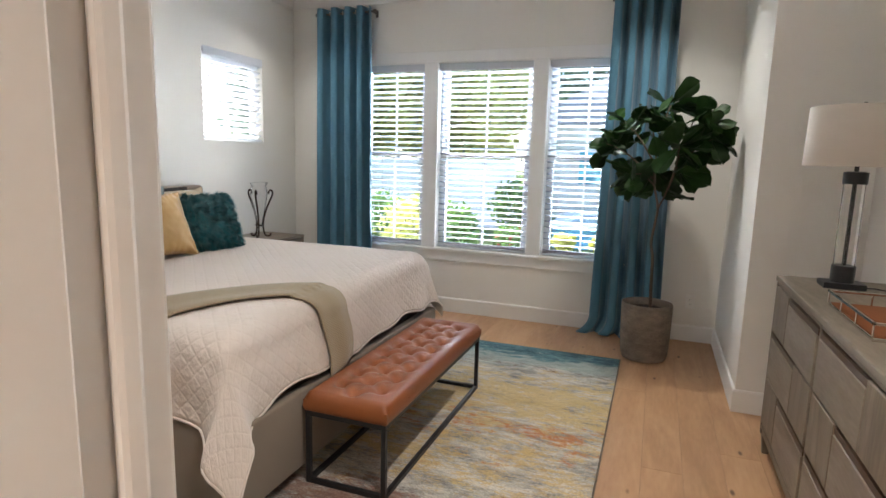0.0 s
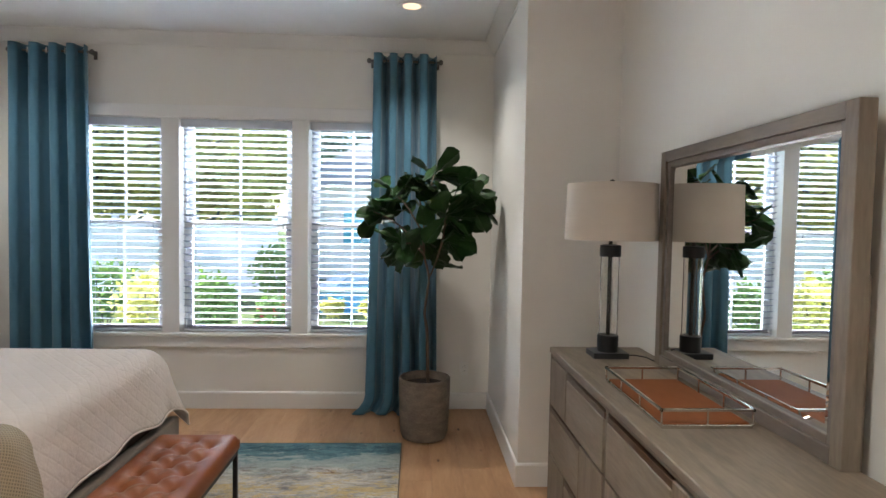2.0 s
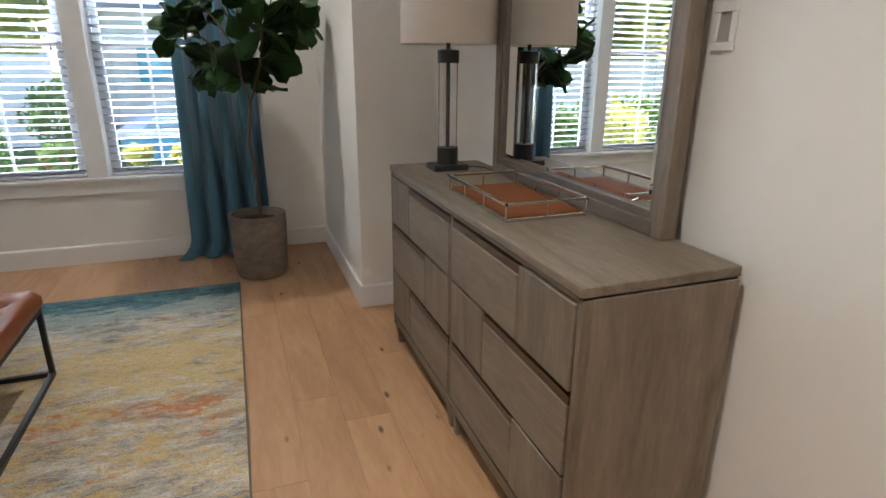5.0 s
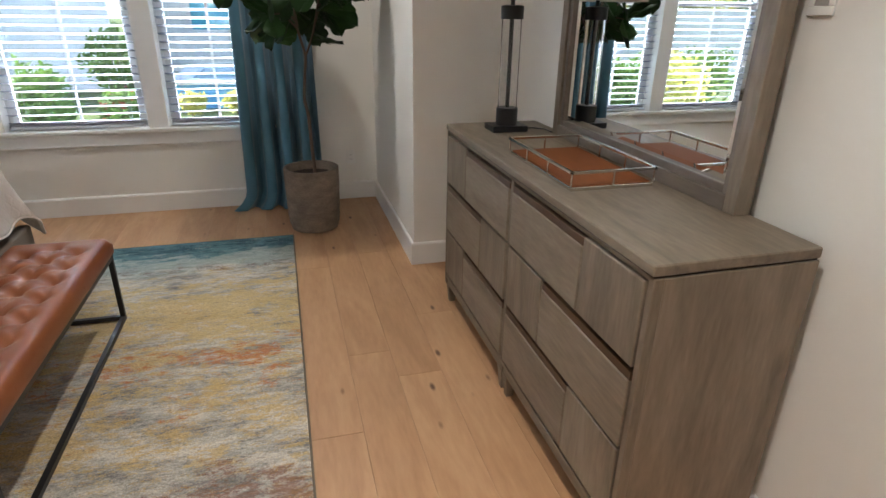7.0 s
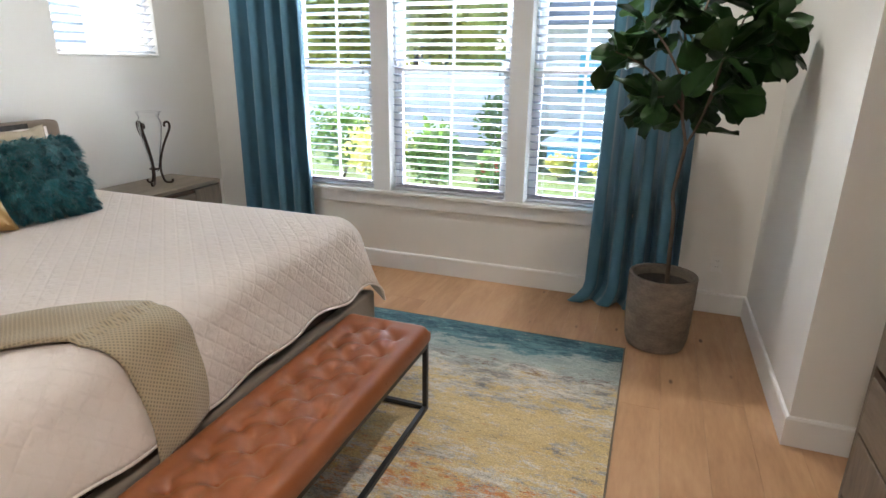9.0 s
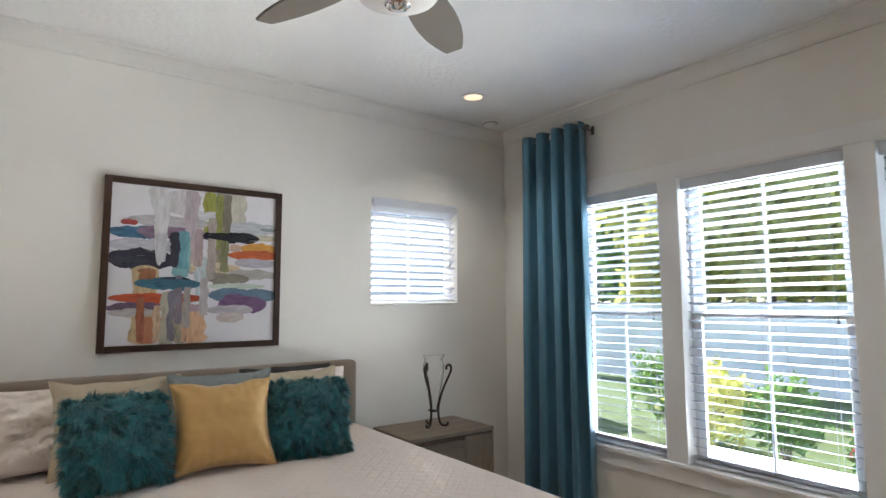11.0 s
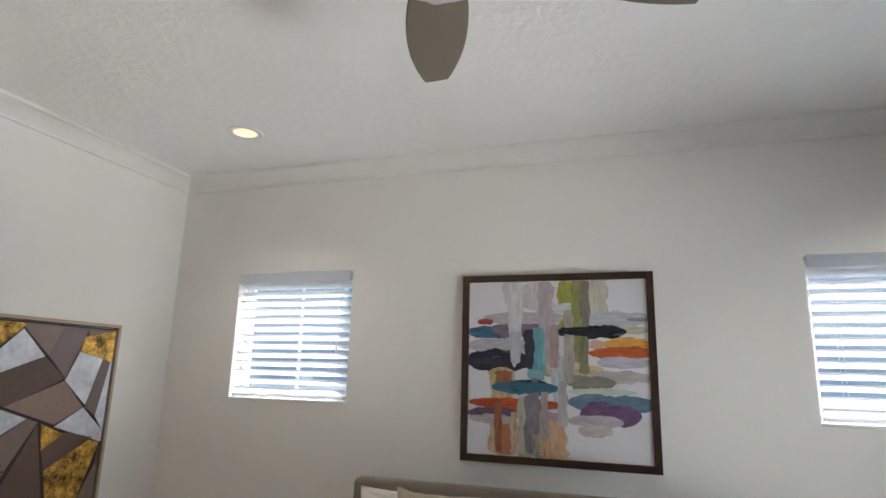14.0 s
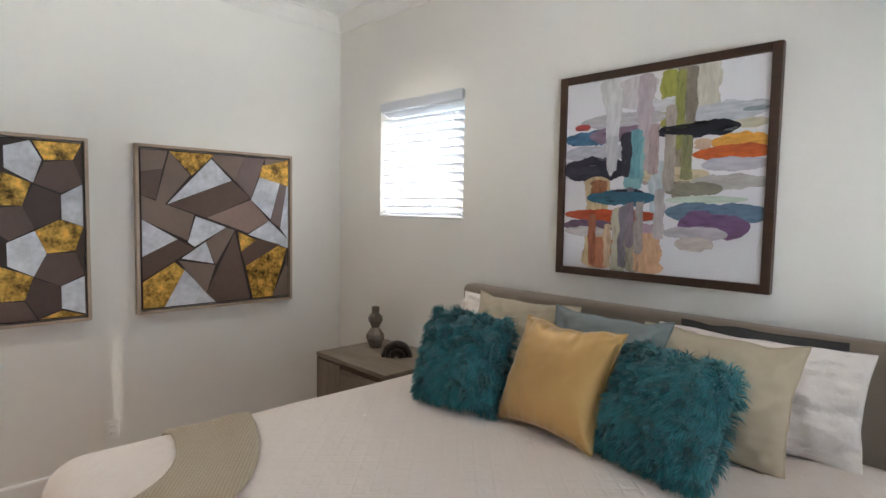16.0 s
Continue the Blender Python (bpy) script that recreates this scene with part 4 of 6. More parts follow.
part("slat_base", bx(0.02, L - 0.065, -BW + 0.065, BW - 0.065, 0.24, 0.27), BOXSPRING, bed)
box_spring = thing("box_spring", -3.1, 3.075, 0.271, "dark brown box spring inside the bed rails", "box spring")
part("body", bx(0.02, L - 0.075, -BW + 0.07, BW - 0.07, 0, 0.25, 0.02, 2), BOXSPRING, box_spring, smooth=True)
mattress = thing("mattress", -3.1, 3.075, 0.522, "thick king mattress under a quilted coverlet", "mattress")
part("body", bx(0.02, L - 0.125, -BW + 0.09, BW - 0.09, 0, 0.265, 0.06, 4), SHAM, mattress, smooth=True)

MX1, MY0, MY1, MZ = BX1 - 0.155, BY0 + 0.125, BY1 - 0.125, 0.815
R = 0.11


def drop(d):
    """Out and down for a cloth that runs d past the flat top: a round shoulder, then a nearly straight fall."""
    arc = R * math.pi / 2
    if d <= 0:
        return 0.0, 0.0
    if d < arc:
        return R * math.sin(d / R), R * (1 - math.cos(d / R))
    return R + 0.2 * (d - arc), R + (d - arc) * 0.995


def drape(x, y, lift=0.0, wave=1.0):
    """Where the cloth point (x, y), laid flat, comes to rest over the mattress."""
    ox, oy = max(0.0, x - MX1), max(MY0 - y, 0.0, y - MY1)
    sy = -1 if y < MY0 else 1
    px, py = min(x, MX1), min(max(y, MY0), MY1)
    d = math.hypot(ox, oy)
    top = MZ + 0.02 * (py - 3.05)
    if d > 0:
        arc = R * math.pi / 2
        hang = max(0.0, d - 0.2)
        ripple = wave * hang * (0.07 * math.sin(7 * (x + y) + 1.0) + 0.16 * noise.noise(Vector((x * 3.5, y * 3.5, 6.0))))
        both = min(1.0, ox / arc) * min(1.0, oy / arc)
        fx = drop(ox)[0] + both * (0.22 * max(0.0, ox - arc) + 0.05 * hang * math.sin(11 * oy + 0.6))
        fy = drop(oy)[0] + both * (0.22 * max(0.0, oy - arc) + 0.05 * hang * math.sin(11 * ox + 0.6))
        wx, wy = ox / d, oy / d
        return Vector((px + fx + wx * (ripple + lift), py + sy * (fy + wy * (ripple + lift)), top - drop(d)[1] + lift * 0.3 + 0.004 * noise.noise(Vector((x * 4, y * 4, 0)))))
    return Vector((px, py, top + lift + 0.006 * noise.noise(Vector((x * 2.5, y * 2.5, 1)))))


def cloth(name, thing_ob, us, vs, where, material, thick, label=""):
    """A cloth over the grid us x vs, where(u, v) gives the flat cloth point, its UV, and the lift."""
    bm = bmesh.new()
    uvl = bm.loops.layers.uv.new("UVMap")
    vert = {}
    flat = {}
    o = thing_ob.matrix_basis.translation
    for i, u in enumerate(us):
        for j, v in enumerate(vs):
            x, y, lift = where(u, v)
            flat[i, j] = (x, y)
            vert[i, j] = bm.verts.new(drape(x, y, lift) - o)
    for i in range(len(us) - 1):
        for j in range(len(vs) - 1):
            idx = ((i, j), (i + 1, j), (i + 1, j + 1), (i, j + 1))
            f = bm.faces.new([vert[k] for k in idx])
            for lp, k in zip(f.loops, idx):
                lp[uvl].uv = flat[k]
    ob = part(name, bm, material, thing_ob, label, smooth=True)
    if ob.data.polygons[0].normal.z < 0:
        ob.data.flip_normals()
    mod = ob.modifiers.new("thick", "SOLIDIFY")
    mod.thickness, mod.offset = thick, -1
    return ob


def hem(v, lo, hi, n):
    return [lo + (hi - lo) * k / n for k in range(n + 1)]


coverlet = thing("coverlet", -2.1, 3.075, 0, "pale blush quilted coverlet draped over the bed", "coverlet")


def cover_point(u, v):
    y0, y1 = MY0 - 0.39, MY1 + 0.44
    x1 = MX1 + 0.402 + 0.016 * math.sin(17 * v) + 0.008 * math.sin(41 * v + 1) + 0.05 * max(0.0, v - 0.85) / 0.15 + 0.10 * max(0.0, 0.2 - v) / 0.2
    x = -3.02 + (x1 + 3.02) * u
    y = y0 + (y1 - y0) * v
    if y < MY0:
        y -= 0.10 * (MY0 - y) / 0.37 * max(0.0, min(1.0, (x - MX1 + 0.25) / 0.5))
    if y > MY1 and x > MX1:
        k = min(1, (y - MY1) / 0.45) * min(1, (x - MX1) / 0.46)
        x -= 0.05 * k
        y -= 0.07 * k
    return x, y, 0.0


cloth("quilt", coverlet, hem(0, 0, 1, 110), hem(0, 0, 1, 120), cover_point, QUILT, 0.008)
hem_line = [Vector(drape(*cover_point(u, 0))) for u in hem(0, 0.1, 1, 40)] + [Vector(drape(*cover_point(1, v))) for v in hem(0, 0, 1, 70)] + [Vector(drape(*cover_point(1 - u, 1))) for u in hem(0, 0, 0.9, 40)]
part("stitched_hem", tube([p - Vector((-2.1, 3.075, 0)) for p in hem_line], 0.0055, 6), QUILT, coverlet, "stitched hem", smooth=True)
throw = thing("throw_blanket", -1.6, 2.5, 0, "sage green ribbed knit throw laid across the bed corner", "throw")


def throw_point(u, v):
    """u from the side hem to the foot hem, v from the inner to the outer edge."""
    inner = (Vector((-1.47, MY0 - 0.36)), Vector((-1.62, 2.76)), Vector((MX1 + 0.47, 2.68)))
    outer = (Vector((-1.86, MY0 - 0.30)), Vector((-1.66, 3.10)), Vector((MX1 + 0.405, 2.90)))
    q = []
    for a, b, c in (inner, outer):
        q.append(a * (1 - u) ** 2 + b * 2 * u * (1 - u) + c * u * u)
    p = q[0].lerp(q[1], v)
    return p.x, p.y, 0.014 + 0.012 * math.sin(math.pi * v) ** 0.3 + 0.004 * math.sin(v * 9 + 3 * u)


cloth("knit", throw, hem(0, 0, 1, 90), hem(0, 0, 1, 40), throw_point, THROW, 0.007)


def pillow_bm(w, h, d, seed, pinch=0.06, wrinkle=0.016, n=44, gather=0.007):
    """A stuffed cushion standing in the local xz plane, its bottom edge at z 0, thickness along y."""
    bm = bmesh.new()
    uvl = bm.loops.layers.uv.new("UVMap")
    sides = []
    for s in (-1, 1):
        g = []
        for i in range(n + 1):
            row = []
            for j in range(n + 1):
                a, b = i / n * 2 - 1, j / n * 2 - 1
                px = 1 - pinch * (1 - a * a) if abs(b) == 1 else 1 - pinch * (1 - a * a) * abs(b) ** 4
                pz = 1 - pinch * (1 - b * b) * abs(a) ** 4
                fat = ((1 - abs(a) ** 2.6) * (1 - abs(b) ** 2.6)) ** 0.55
                y = s * d / 2 * fat
                y += wrinkle * fat ** 0.4 * noise.noise(Vector((a * 2.2 + seed, b * 2.2, s * 3))) + 0.4 * wrinkle * noise.noise(Vector((a * 7 + seed, b * 7, s))) * min(1, fat * 3)
                ca, cb = 1 - abs(a), 1 - abs(b)
                reach = math.hypot(ca, cb)
                fan = math.atan2(cb, ca + 1e-6)
                y += s * gather * math.sin(fan * 9 + seed + 2 * (a > 0) + 3 * (b > 0)) * min(1, reach * 4) * math.exp(-2.6 * reach) * min(1, fat * 4)
                y += s * 0.6 * gather * math.sin(30 * a + 5 * noise.noise(Vector((a * 2, b * 2, seed)))) * math.exp(-7 * cb) * min(1, fat * 4)
                row.append(bm.verts.new((a * w / 2 * pz + 0.006 * noise.noise(Vector((b * 2.5, seed, 1.0))), y, h / 2 + b * h / 2 * px + 0.012 * noise.noise(Vector((a * 2.5, seed, 2.0))) * (b + 1) / 2)))
            g.append(row)
        sides.append(g)
        for i in range(n):
            for j in range(n):
                q = [g[i][j], g[i + 1][j], g[i + 1][j + 1], g[i][j + 1]]
                f = bm.faces.new(q if s < 0 else q[::-1])
                for lp in f.loops:
                    lp[uvl].uv = (lp.vert.co.x, lp.vert.co.z)
    bmesh.ops.remove_doubles(bm, verts=bm.verts, dist=0.0006)
    return bm


def pillow(x, y, z, w, h, d, lean, turn, material, seed, label, name="throw_pillow", roll=0.0, **k):
    t = thing(name, x, y, z, label, "pillow", "pillows on the bed")
    t.matrix_basis = pose(x, y, z, 0, 0, 90 + turn) @ pose(0, 0, 0, -lean, 0, 0) @ pose(0, 0, 0, 0, roll, 0)
    part("cover", pillow_bm(w, h, d, seed, **k), material, t, smooth=True)
    if material is not FUR:
        pinch = k["pinch"] if "pinch" in k else 0.06
        loop = []
        for side in range(4):
            for i in range(24):
                q = i / 12 - 1
                a, b = ((q, -1), (1, q), (-q, 1), (-1, -q))[side]
                sx, sz = 1 - pinch * (1 - b * b) * abs(a) ** 4, 1 - pinch * (1 - a * a) * abs(b) ** 4
                loop.append((a * w / 2 * sx + 0.006 * noise.noise(Vector((b * 2.5, seed, 1.0))), 0, h / 2 + b * h / 2 * sz + 0.012 * noise.noise(Vector((a * 2.5, seed, 2.0))) * (b + 1) / 2))
        part("seam", tube(loop + loop[:1], 0.0035, 6), material, t, "stitched seam", smooth=True)
    return t


BT = MZ + 0.004
for y, sd in ((2.50, 1), (3.60, 2)):
    pillow(-2.93, y, BT, 0.72, 0.385, 0.21, 18, 0, COTTON, sd, "crinkled blush cotton pillow sham at the headboard", "pillow_sham", pinch=0.06, wrinkle=0.045)
pillow(-3.045, 3.60, BT, 0.56, 0.388, 0.08, 5, 0, CHARCOAL, 4, "charcoal grey pillow tucked against the headboard", "pillow", pinch=0.03)
pillow(-2.75, 2.69, BT, 0.56, 0.43, 0.16, 19, 2, BEIGE, 5, "beige linen pillow leaning on the sham", pinch=0.09, wrinkle=0.022)
pillow(-2.73, 3.52, BT, 0.57, 0.42, 0.17, 22, -4, BEIGE, 6, "beige linen pillow leaning on the sham", pinch=0.08, wrinkle=0.022)
pillow(-2.70, 3.14, BT, 0.52, 0.43, 0.13, 16, -2, GREYBLUE, 7, "grey-blue linen throw pillow in the middle", pinch=0.10)
pillow(-2.46, 3.08, BT, 0.465, 0.43, 0.18, 24, -6, GOLD_SATIN, 8, "gold satin throw pillow between the fur pillows", pinch=0.13, wrinkle=0.007, gather=0.011)


def fur_pillow(x, y, turn, lean, seed):
    t = pillow(x, y, BT + 0.012, 0.39, 0.37, 0.18, lean, turn, FUR, seed, "shaggy teal faux-fur throw pillow", pinch=0.02)
    rnd = random.Random(seed)
    verts, faces = [], []
    for _ in range(27000):
        a, b = rnd.uniform(-1, 1), rnd.uniform(-1, 1)
        s = -1 if rnd.random() < 0.75 else 1
        fat = ((1 - abs(a) ** 2.6) * (1 - abs(b) ** 2.6)) ** 0.55
        p = Vector((a * 0.195, s * 0.09 * fat, 0.185 + b * 0.185))
        nrm = Vector((a * abs(a) ** 2 * 1.2, s * (0.35 + fat), b * abs(b) ** 2 * 1.2)).normalized()
        swirl = Vector((noise.noise(p * 30 + Vector((seed, 0, 0))), 0.25 * s * rnd.random(), noise.noise(p * 30 + Vector((0, seed, 5))) - 0.2))
        ln = rnd.uniform(0.032, 0.056)
        d1 = (nrm * 0.62 + swirl * 1.35 + Vector((rnd.uniform(-0.22, 0.22), 0, rnd.uniform(-0.22, 0.22)))).normalized()
        d2 = (d1 * 0.7 + Vector((0, 0, -0.55)) + swirl * 0.7).normalized()
        side = d1.cross(nrm + Vector((0.01, 0.02, 0.03))).normalized() * 0.0019
        q = [p, p + d1 * ln * 0.5, p + d1 * ln * 0.5 + d2 * ln * 0.5]
        i = len(verts)
        verts += [q[0] - side, q[0] + side, q[1] - side, q[1] + side, q[2]]
        faces += [(i, i + 1, i + 3, i + 2), (i + 2, i + 3, i + 4)]
    me = bpy.data.meshes.new("fur")
    me.from_pydata(verts, [], faces)
    me.materials.append(FUR)
    ob = new("fur", me)
    ob.parent = t
    tagged(ob, "long teal faux fur", kind="stuff")


fur_pillow(-2.45, 2.655, 8, 22, 21)
fur_pillow(-2.46, 3.49, -14, 24, 22)

# ---- bench ----
bench = thing("upholstered_bench", -0.85, 3.13, 0.010, "tufted tan leather bench on a black metal frame", "bench")
HL, HW = 0.68, 0.205


def cushion():
    bm = bmesh.new()
    nx, ny = 48, 132
    tufts = []
    for r in range(-1, 2):
        for c in range(-4, 5):
            tufts.append((r * 0.105, (c + (0.5 if r % 2 else 0)) * 0.15))
    grid = []
    for i in range(nx + 1):
        row = []
        for j in range(ny + 1):
            a, b = i / nx * 2 - 1, j / ny * 2 - 1
            x, y = a * HW, b * HL
            z = 0.413
            e = max(0.0, abs(x) - (HW - 0.035)) / 0.035
            f = max(0.0, abs(y) - (HL - 0.035)) / 0.035
            k = min(1.0, math.hypot(e, f))
            z -= 0.035 * (1 - math.sqrt(max(0.0, 1 - k * k)))
            near = sorted((math.hypot(x - p, (y - q)), p, q) for p, q in tufts if abs(q) < HL - 0.05)
            d0, d1 = near[0][0], near[1][0]
            z -= 0.014 * math.exp(-(d0 / 0.026) ** 2)
            z += 0.021 * math.sin(0.5 * math.pi * min(1, d0 / 0.07))
            if abs(x) < 0.15 and abs(y) < HL - 0.06:
                z -= 0.006 * math.exp(-((math.hypot(near[0][1] - near[1][1], near[0][2] - near[1][2]) - (d0 + d1)) / 0.006) ** 2)
            row.append(bm.verts.new((x, y, z)))
        grid.append(row)
    for i in range(nx):
        for j in range(ny):
            bm.faces.new((grid[i][j], grid[i + 1][j], grid[i + 1][j + 1], grid[i][j + 1]))
    rim = [grid[i][0] for i in range(nx + 1)] + [grid[nx][j] for j in range(1, ny + 1)] + [grid[i][ny] for i in range(nx - 1, -1, -1)] + [grid[0][j] for j in range(ny - 1, 0, -1)]
    rings = [rim]
    for z, s in ((0.372, 1.006), (0.355, 1.0), (0.345, 0.97)):
        rings.append([bm.verts.new((v.co.x * s, v.co.y * (1 + (s - 1) * 0.3), z)) for v in rim])
    for p, q in zip(rings, rings[1:]):
        for i in range(len(rim)):
            bm.faces.new((p[i], p[(i + 1) % len(rim)], q[(i + 1) % len(rim)], q[i]))
    bm.faces.new(rings[-1])
    return bm, tufts


cb, tufts = cushion()
seat = part("seat", cb, LEATHER, bench, "buttonless tufted tan leather", smooth=True)
for x, y in tufts:
    if abs(y) < HL - 0.05:
        part("tuft_button", moved(lathe([(0.009, 0.0), (0.008, 0.003), (0.002, 0.005)], 10), Matrix.Translation((x, y, 0.398))), LEATHER, seat, smooth=True)
for y in (-0.225, 0.225, 0.45, -0.45):
    part("seam", tube([(0.165, y, 0.4255), (0.185, y, 0.42), (0.2, y, 0.405), (0.2055, y, 0.385)], 0.0018, 6), LEATHER, seat)
t = 0.011
FX, FY = 0.187, 0.665
part("apron", merge(bx(-FX - t, FX + t, -FY - t, -FY + t, 0.323, 0.345, 0.001), bx(-FX - t, FX + t, FY - t, FY + t, 0.323, 0.345, 0.001), bx(-FX - t, -FX + t, -FY + t, FY - t, 0.323, 0.345, 0.001), bx(FX - t, FX + t, -FY + t, FY - t, 0.323, 0.345, 0.001)), BLACK, bench, "black metal frame")
for sx in (-1, 1):
    for sy in (-1, 1):
        part("leg", bx(sx * FX - t, sx * FX + t, sy * FY - t, sy * FY + t, 0.001, 0.323, 0.001), BLACK, bench)
    part("base_bar", bx(sx * FX - t, sx * FX + t, -FY + t, FY - t, 0.001, 0.023, 0.001), BLACK, bench)
for sy in (-1, 1):
    part("cross_bar", bx(-FX + t, FX - t, sy * FY - t, sy * FY + t, 0.001, 0.023, 0.001), BLACK, bench)

# ---- dresser ----
dresser = thing("dresser", 0.94, 2.816, 0, "grey-washed oak six-drawer dresser with staggered fronts", "dresser")
D, HALF, TOP = 0.452, 0.841, 0.94
part("top", bx(-0.006, D, -HALF, HALF, TOP - 0.028, TOP, 0.003), GREYWOOD_Y, dresser)
part("top_reveal", bx(0.003, D - 0.004, -HALF + 0.006, HALF - 0.006, TOP - 0.034, TOP - 0.028), DARKGAP, dresser)
for s in (-1, 1):
    lo, hi = sorted((s * HALF, s * (HALF - 0.022)))
    part("side_panel", bx(0.028, D, lo, hi, 0.1, TOP - 0.034, 0.002), GREYWOOD_Z, dresser)
    part("front_post", bx(0.0, 0.028, lo, hi, 0.1, TOP - 0.034, 0.002), GREYWOOD_Z, dresser)
part("centre_post", bx(0.002, 0.2, -0.011, -0.0006, 0.1, TOP - 0.034, 0.002), GREYWOOD_Z, dresser)
part("centre_post", bx(0.002, 0.2, 0.0006, 0.011, 0.1, TOP - 0.034, 0.002), GREYWOOD_Z, dresser)
part("back_panel", bx(D - 0.01, D - 0.002, -HALF + 0.022, HALF - 0.022, 0.1, TOP - 0.034), GREYWOOD_Z, dresser)
part("carcass", bx(0.024, D - 0.012, -HALF + 0.022, HALF - 0.022, 0.12, TOP - 0.04), DARKGAP, dresser)
part("top_rail", bx(0.003, 0.024, -HALF + 0.022, HALF - 0.022, 0.893, TOP - 0.034, 0.001), GREYWOOD_Y, dresser)
part("plinth_rail", bx(0.008, 0.03, -HALF + 0.022, HALF - 0.022, 0.095, 0.13, 0.002), GREYWOOD_Y, dresser)
part("plinth_lip", bx(0.0, 0.02, -HALF + 0.022, HALF - 0.022, 0.134, 0.152, 0.002), GREYWOOD_Y, dresser)
for y in (-HALF + 0.03, -0.03, 0.03, HALF - 0.03):
    for x in (0.03, D - 0.04):
        lb = bx(x - 0.024, x + 0.024, y - 0.022, y + 0.022, 0, 0.1)
        for v in lb.verts:
            if v.co.z < 0.01:
                v.co.x, v.co.y = x + (v.co.x - x) * 0.6, y + (v.co.y - y) * 0.6
        part("leg", lb, GREYWOOD_Z, dresser)


def drawer(y0, y1, z0, z1, block_low):
    """A front with a finger slot along its top, and a taller block at one end (the low-y end if block_low)."""
    w = y1 - y0
    cut = y0 + 0.36 * w if block_low else y1 - 0.36 * w
    a, b = (y0, cut) if block_low else (cut, y1)
    c, d = (cut, y1) if block_low else (y0, cut)
    ob = part("drawer_front", bx(-0.004, 0.02, c + 0.003, d - 0.003, z0 + 0.007, z1 - 0.032, 0.003), GREYWOOD_Y, dresser)
    part("drawer_block", bx(-0.004, 0.02, a + 0.003, b - 0.003, z0 + 0.007, z1 - 0.002, 0.003), GREYWOOD_Z, ob)
    part("finger_slot", bx(-0.0005, 0.0235, c + 0.003, d - 0.003, z1 - 0.0315, z1 - 0.008), SLOT, ob, "brown finger slot")


rows = ((0.652, 0.89), (0.408, 0.652), (0.16, 0.408))
for k, (z0, z1) in enumerate(rows):
    drawer(-HALF + 0.026, -0.015, z0, z1, k != 1)
    drawer(0.015, HALF - 0.026, z0, z1, k == 1)

# ---- mirror on the dresser ----
mirror = thing("dresser_mirror", 1.335, 2.776, TOP + 0.0005, "large mirror with a grey-brown wooden frame on the dresser", "mirror")
MWD, MH = 0.566, 0.938


def frame_bars(half, z0, z1, w, x0, x1, r):
    return (bx(x0, x1, -half, -half + w, z0, z1, r), bx(x0, x1, half - w, half, z0, z1, r), bx(x0, x1, -half + w, half - w, z0, z0 + w, r), bx(x0, x1, -half + w, half - w, z1 - w, z1, r))


bars = frame_bars(MWD, 0, MH, 0.045, 0.0, 0.05, 0.002)
for nm, b in zip(("stile", "stile", "bottom_bar", "top_bar"), bars):
    part(nm, b, GREYWOOD_Z if nm == "stile" else MIRRORWOOD, mirror)
for b in frame_bars(MWD - 0.045, 0.045, MH - 0.045, 0.025, 0.010, 0.046, 0.002):
    part("inner_bead", b, MIRRORWOOD, mirror)
part("backing", bx(0.03, 0.044, -MWD + 0.06, MWD - 0.06, 0.06, MH - 0.06), DARKGAP, mirror)
gh, g0, g1 = MWD - 0.07, 0.07, MH - 0.07
gm = bmesh.new()
outer = [gm.verts.new((0.024, y, z)) for y, z in ((-gh, g0), (gh, g0), (gh, g1), (-gh, g1))]
bev = 0.022
inner = [gm.verts.new((0.021, y, z)) for y, z in ((-gh + bev, g0 + bev), (gh - bev, g0 + bev), (gh - bev, g1 - bev), (-gh + bev, g1 - bev))]
back = [gm.verts.new((0.028, v.co.y, v.co.z)) for v in outer]
gm.faces.new(inner)
gm.faces.new(back)
for i in range(4):
    gm.faces.new((outer[i], outer[(i + 1) % 4], inner[(i + 1) % 4], inner[i]))
    gm.faces.new((outer[i], outer[(i + 1) % 4], back[(i + 1) % 4], back[i]))
part("mirror_glass", gm, MIRROR, mirror, "bevelled silver mirror glass")
for s in (-1, 1):
    part("support_post", bx(0.051, 0.07, s * 0.52 - 0.03, s * 0.52 + 0.03, -0.25, 0.5, 0.002), GREYWOOD_Z, mirror)

# ---- lamp ----
lamp = thing("table_lamp", 1.158, 3.455, TOP + 0.0005, "table lamp with glass column, black base and linen drum shade", "table lamp")
part("base", bx(-0.082, 0.082, -0.062, 0.062, 0, 0.026, 0.002), BLACK, lamp)
part("lower_collar", lathe([(0.048, 0.026), (0.048, 0.1), (0.046, 0.102)], 32), BLACK, lamp, smooth=True)
column = part("glass_column", lathe([(0.039, 0.1), (0.043, 0.1), (0.043, 0.47), (0.039, 0.47), (0.039, 0.1)], 32, False), CLEAR, lamp, "clear glass column", smooth=True)
column.visible_shadow = False
part("centre_rod", lathe([(0.009, 0.1), (0.009, 0.56)], 16), BLACK, lamp, smooth=True)
part("upper_collar", lathe([(0.048, 0.468), (0.048, 0.52), (0.03, 0.524)], 32), BLACK, lamp, smooth=True)
part("harp", tube([(0, 0.012 + 0.05 * math.sin(math.pi * k / 12), 0.56 + 0.24 * k / 12) for k in range(13)], 0.003, 6), BLACK, lamp)
part("shade", lathe([(0.208, 0.545), (0.209, 0.547), (0.203, 0.800), (0.202, 0.802), (0.199, 0.800), (0.205, 0.547), (0.208, 0.545)], 64, False), LAMPSHADE, lamp, "cream linen drum shade", smooth=True)
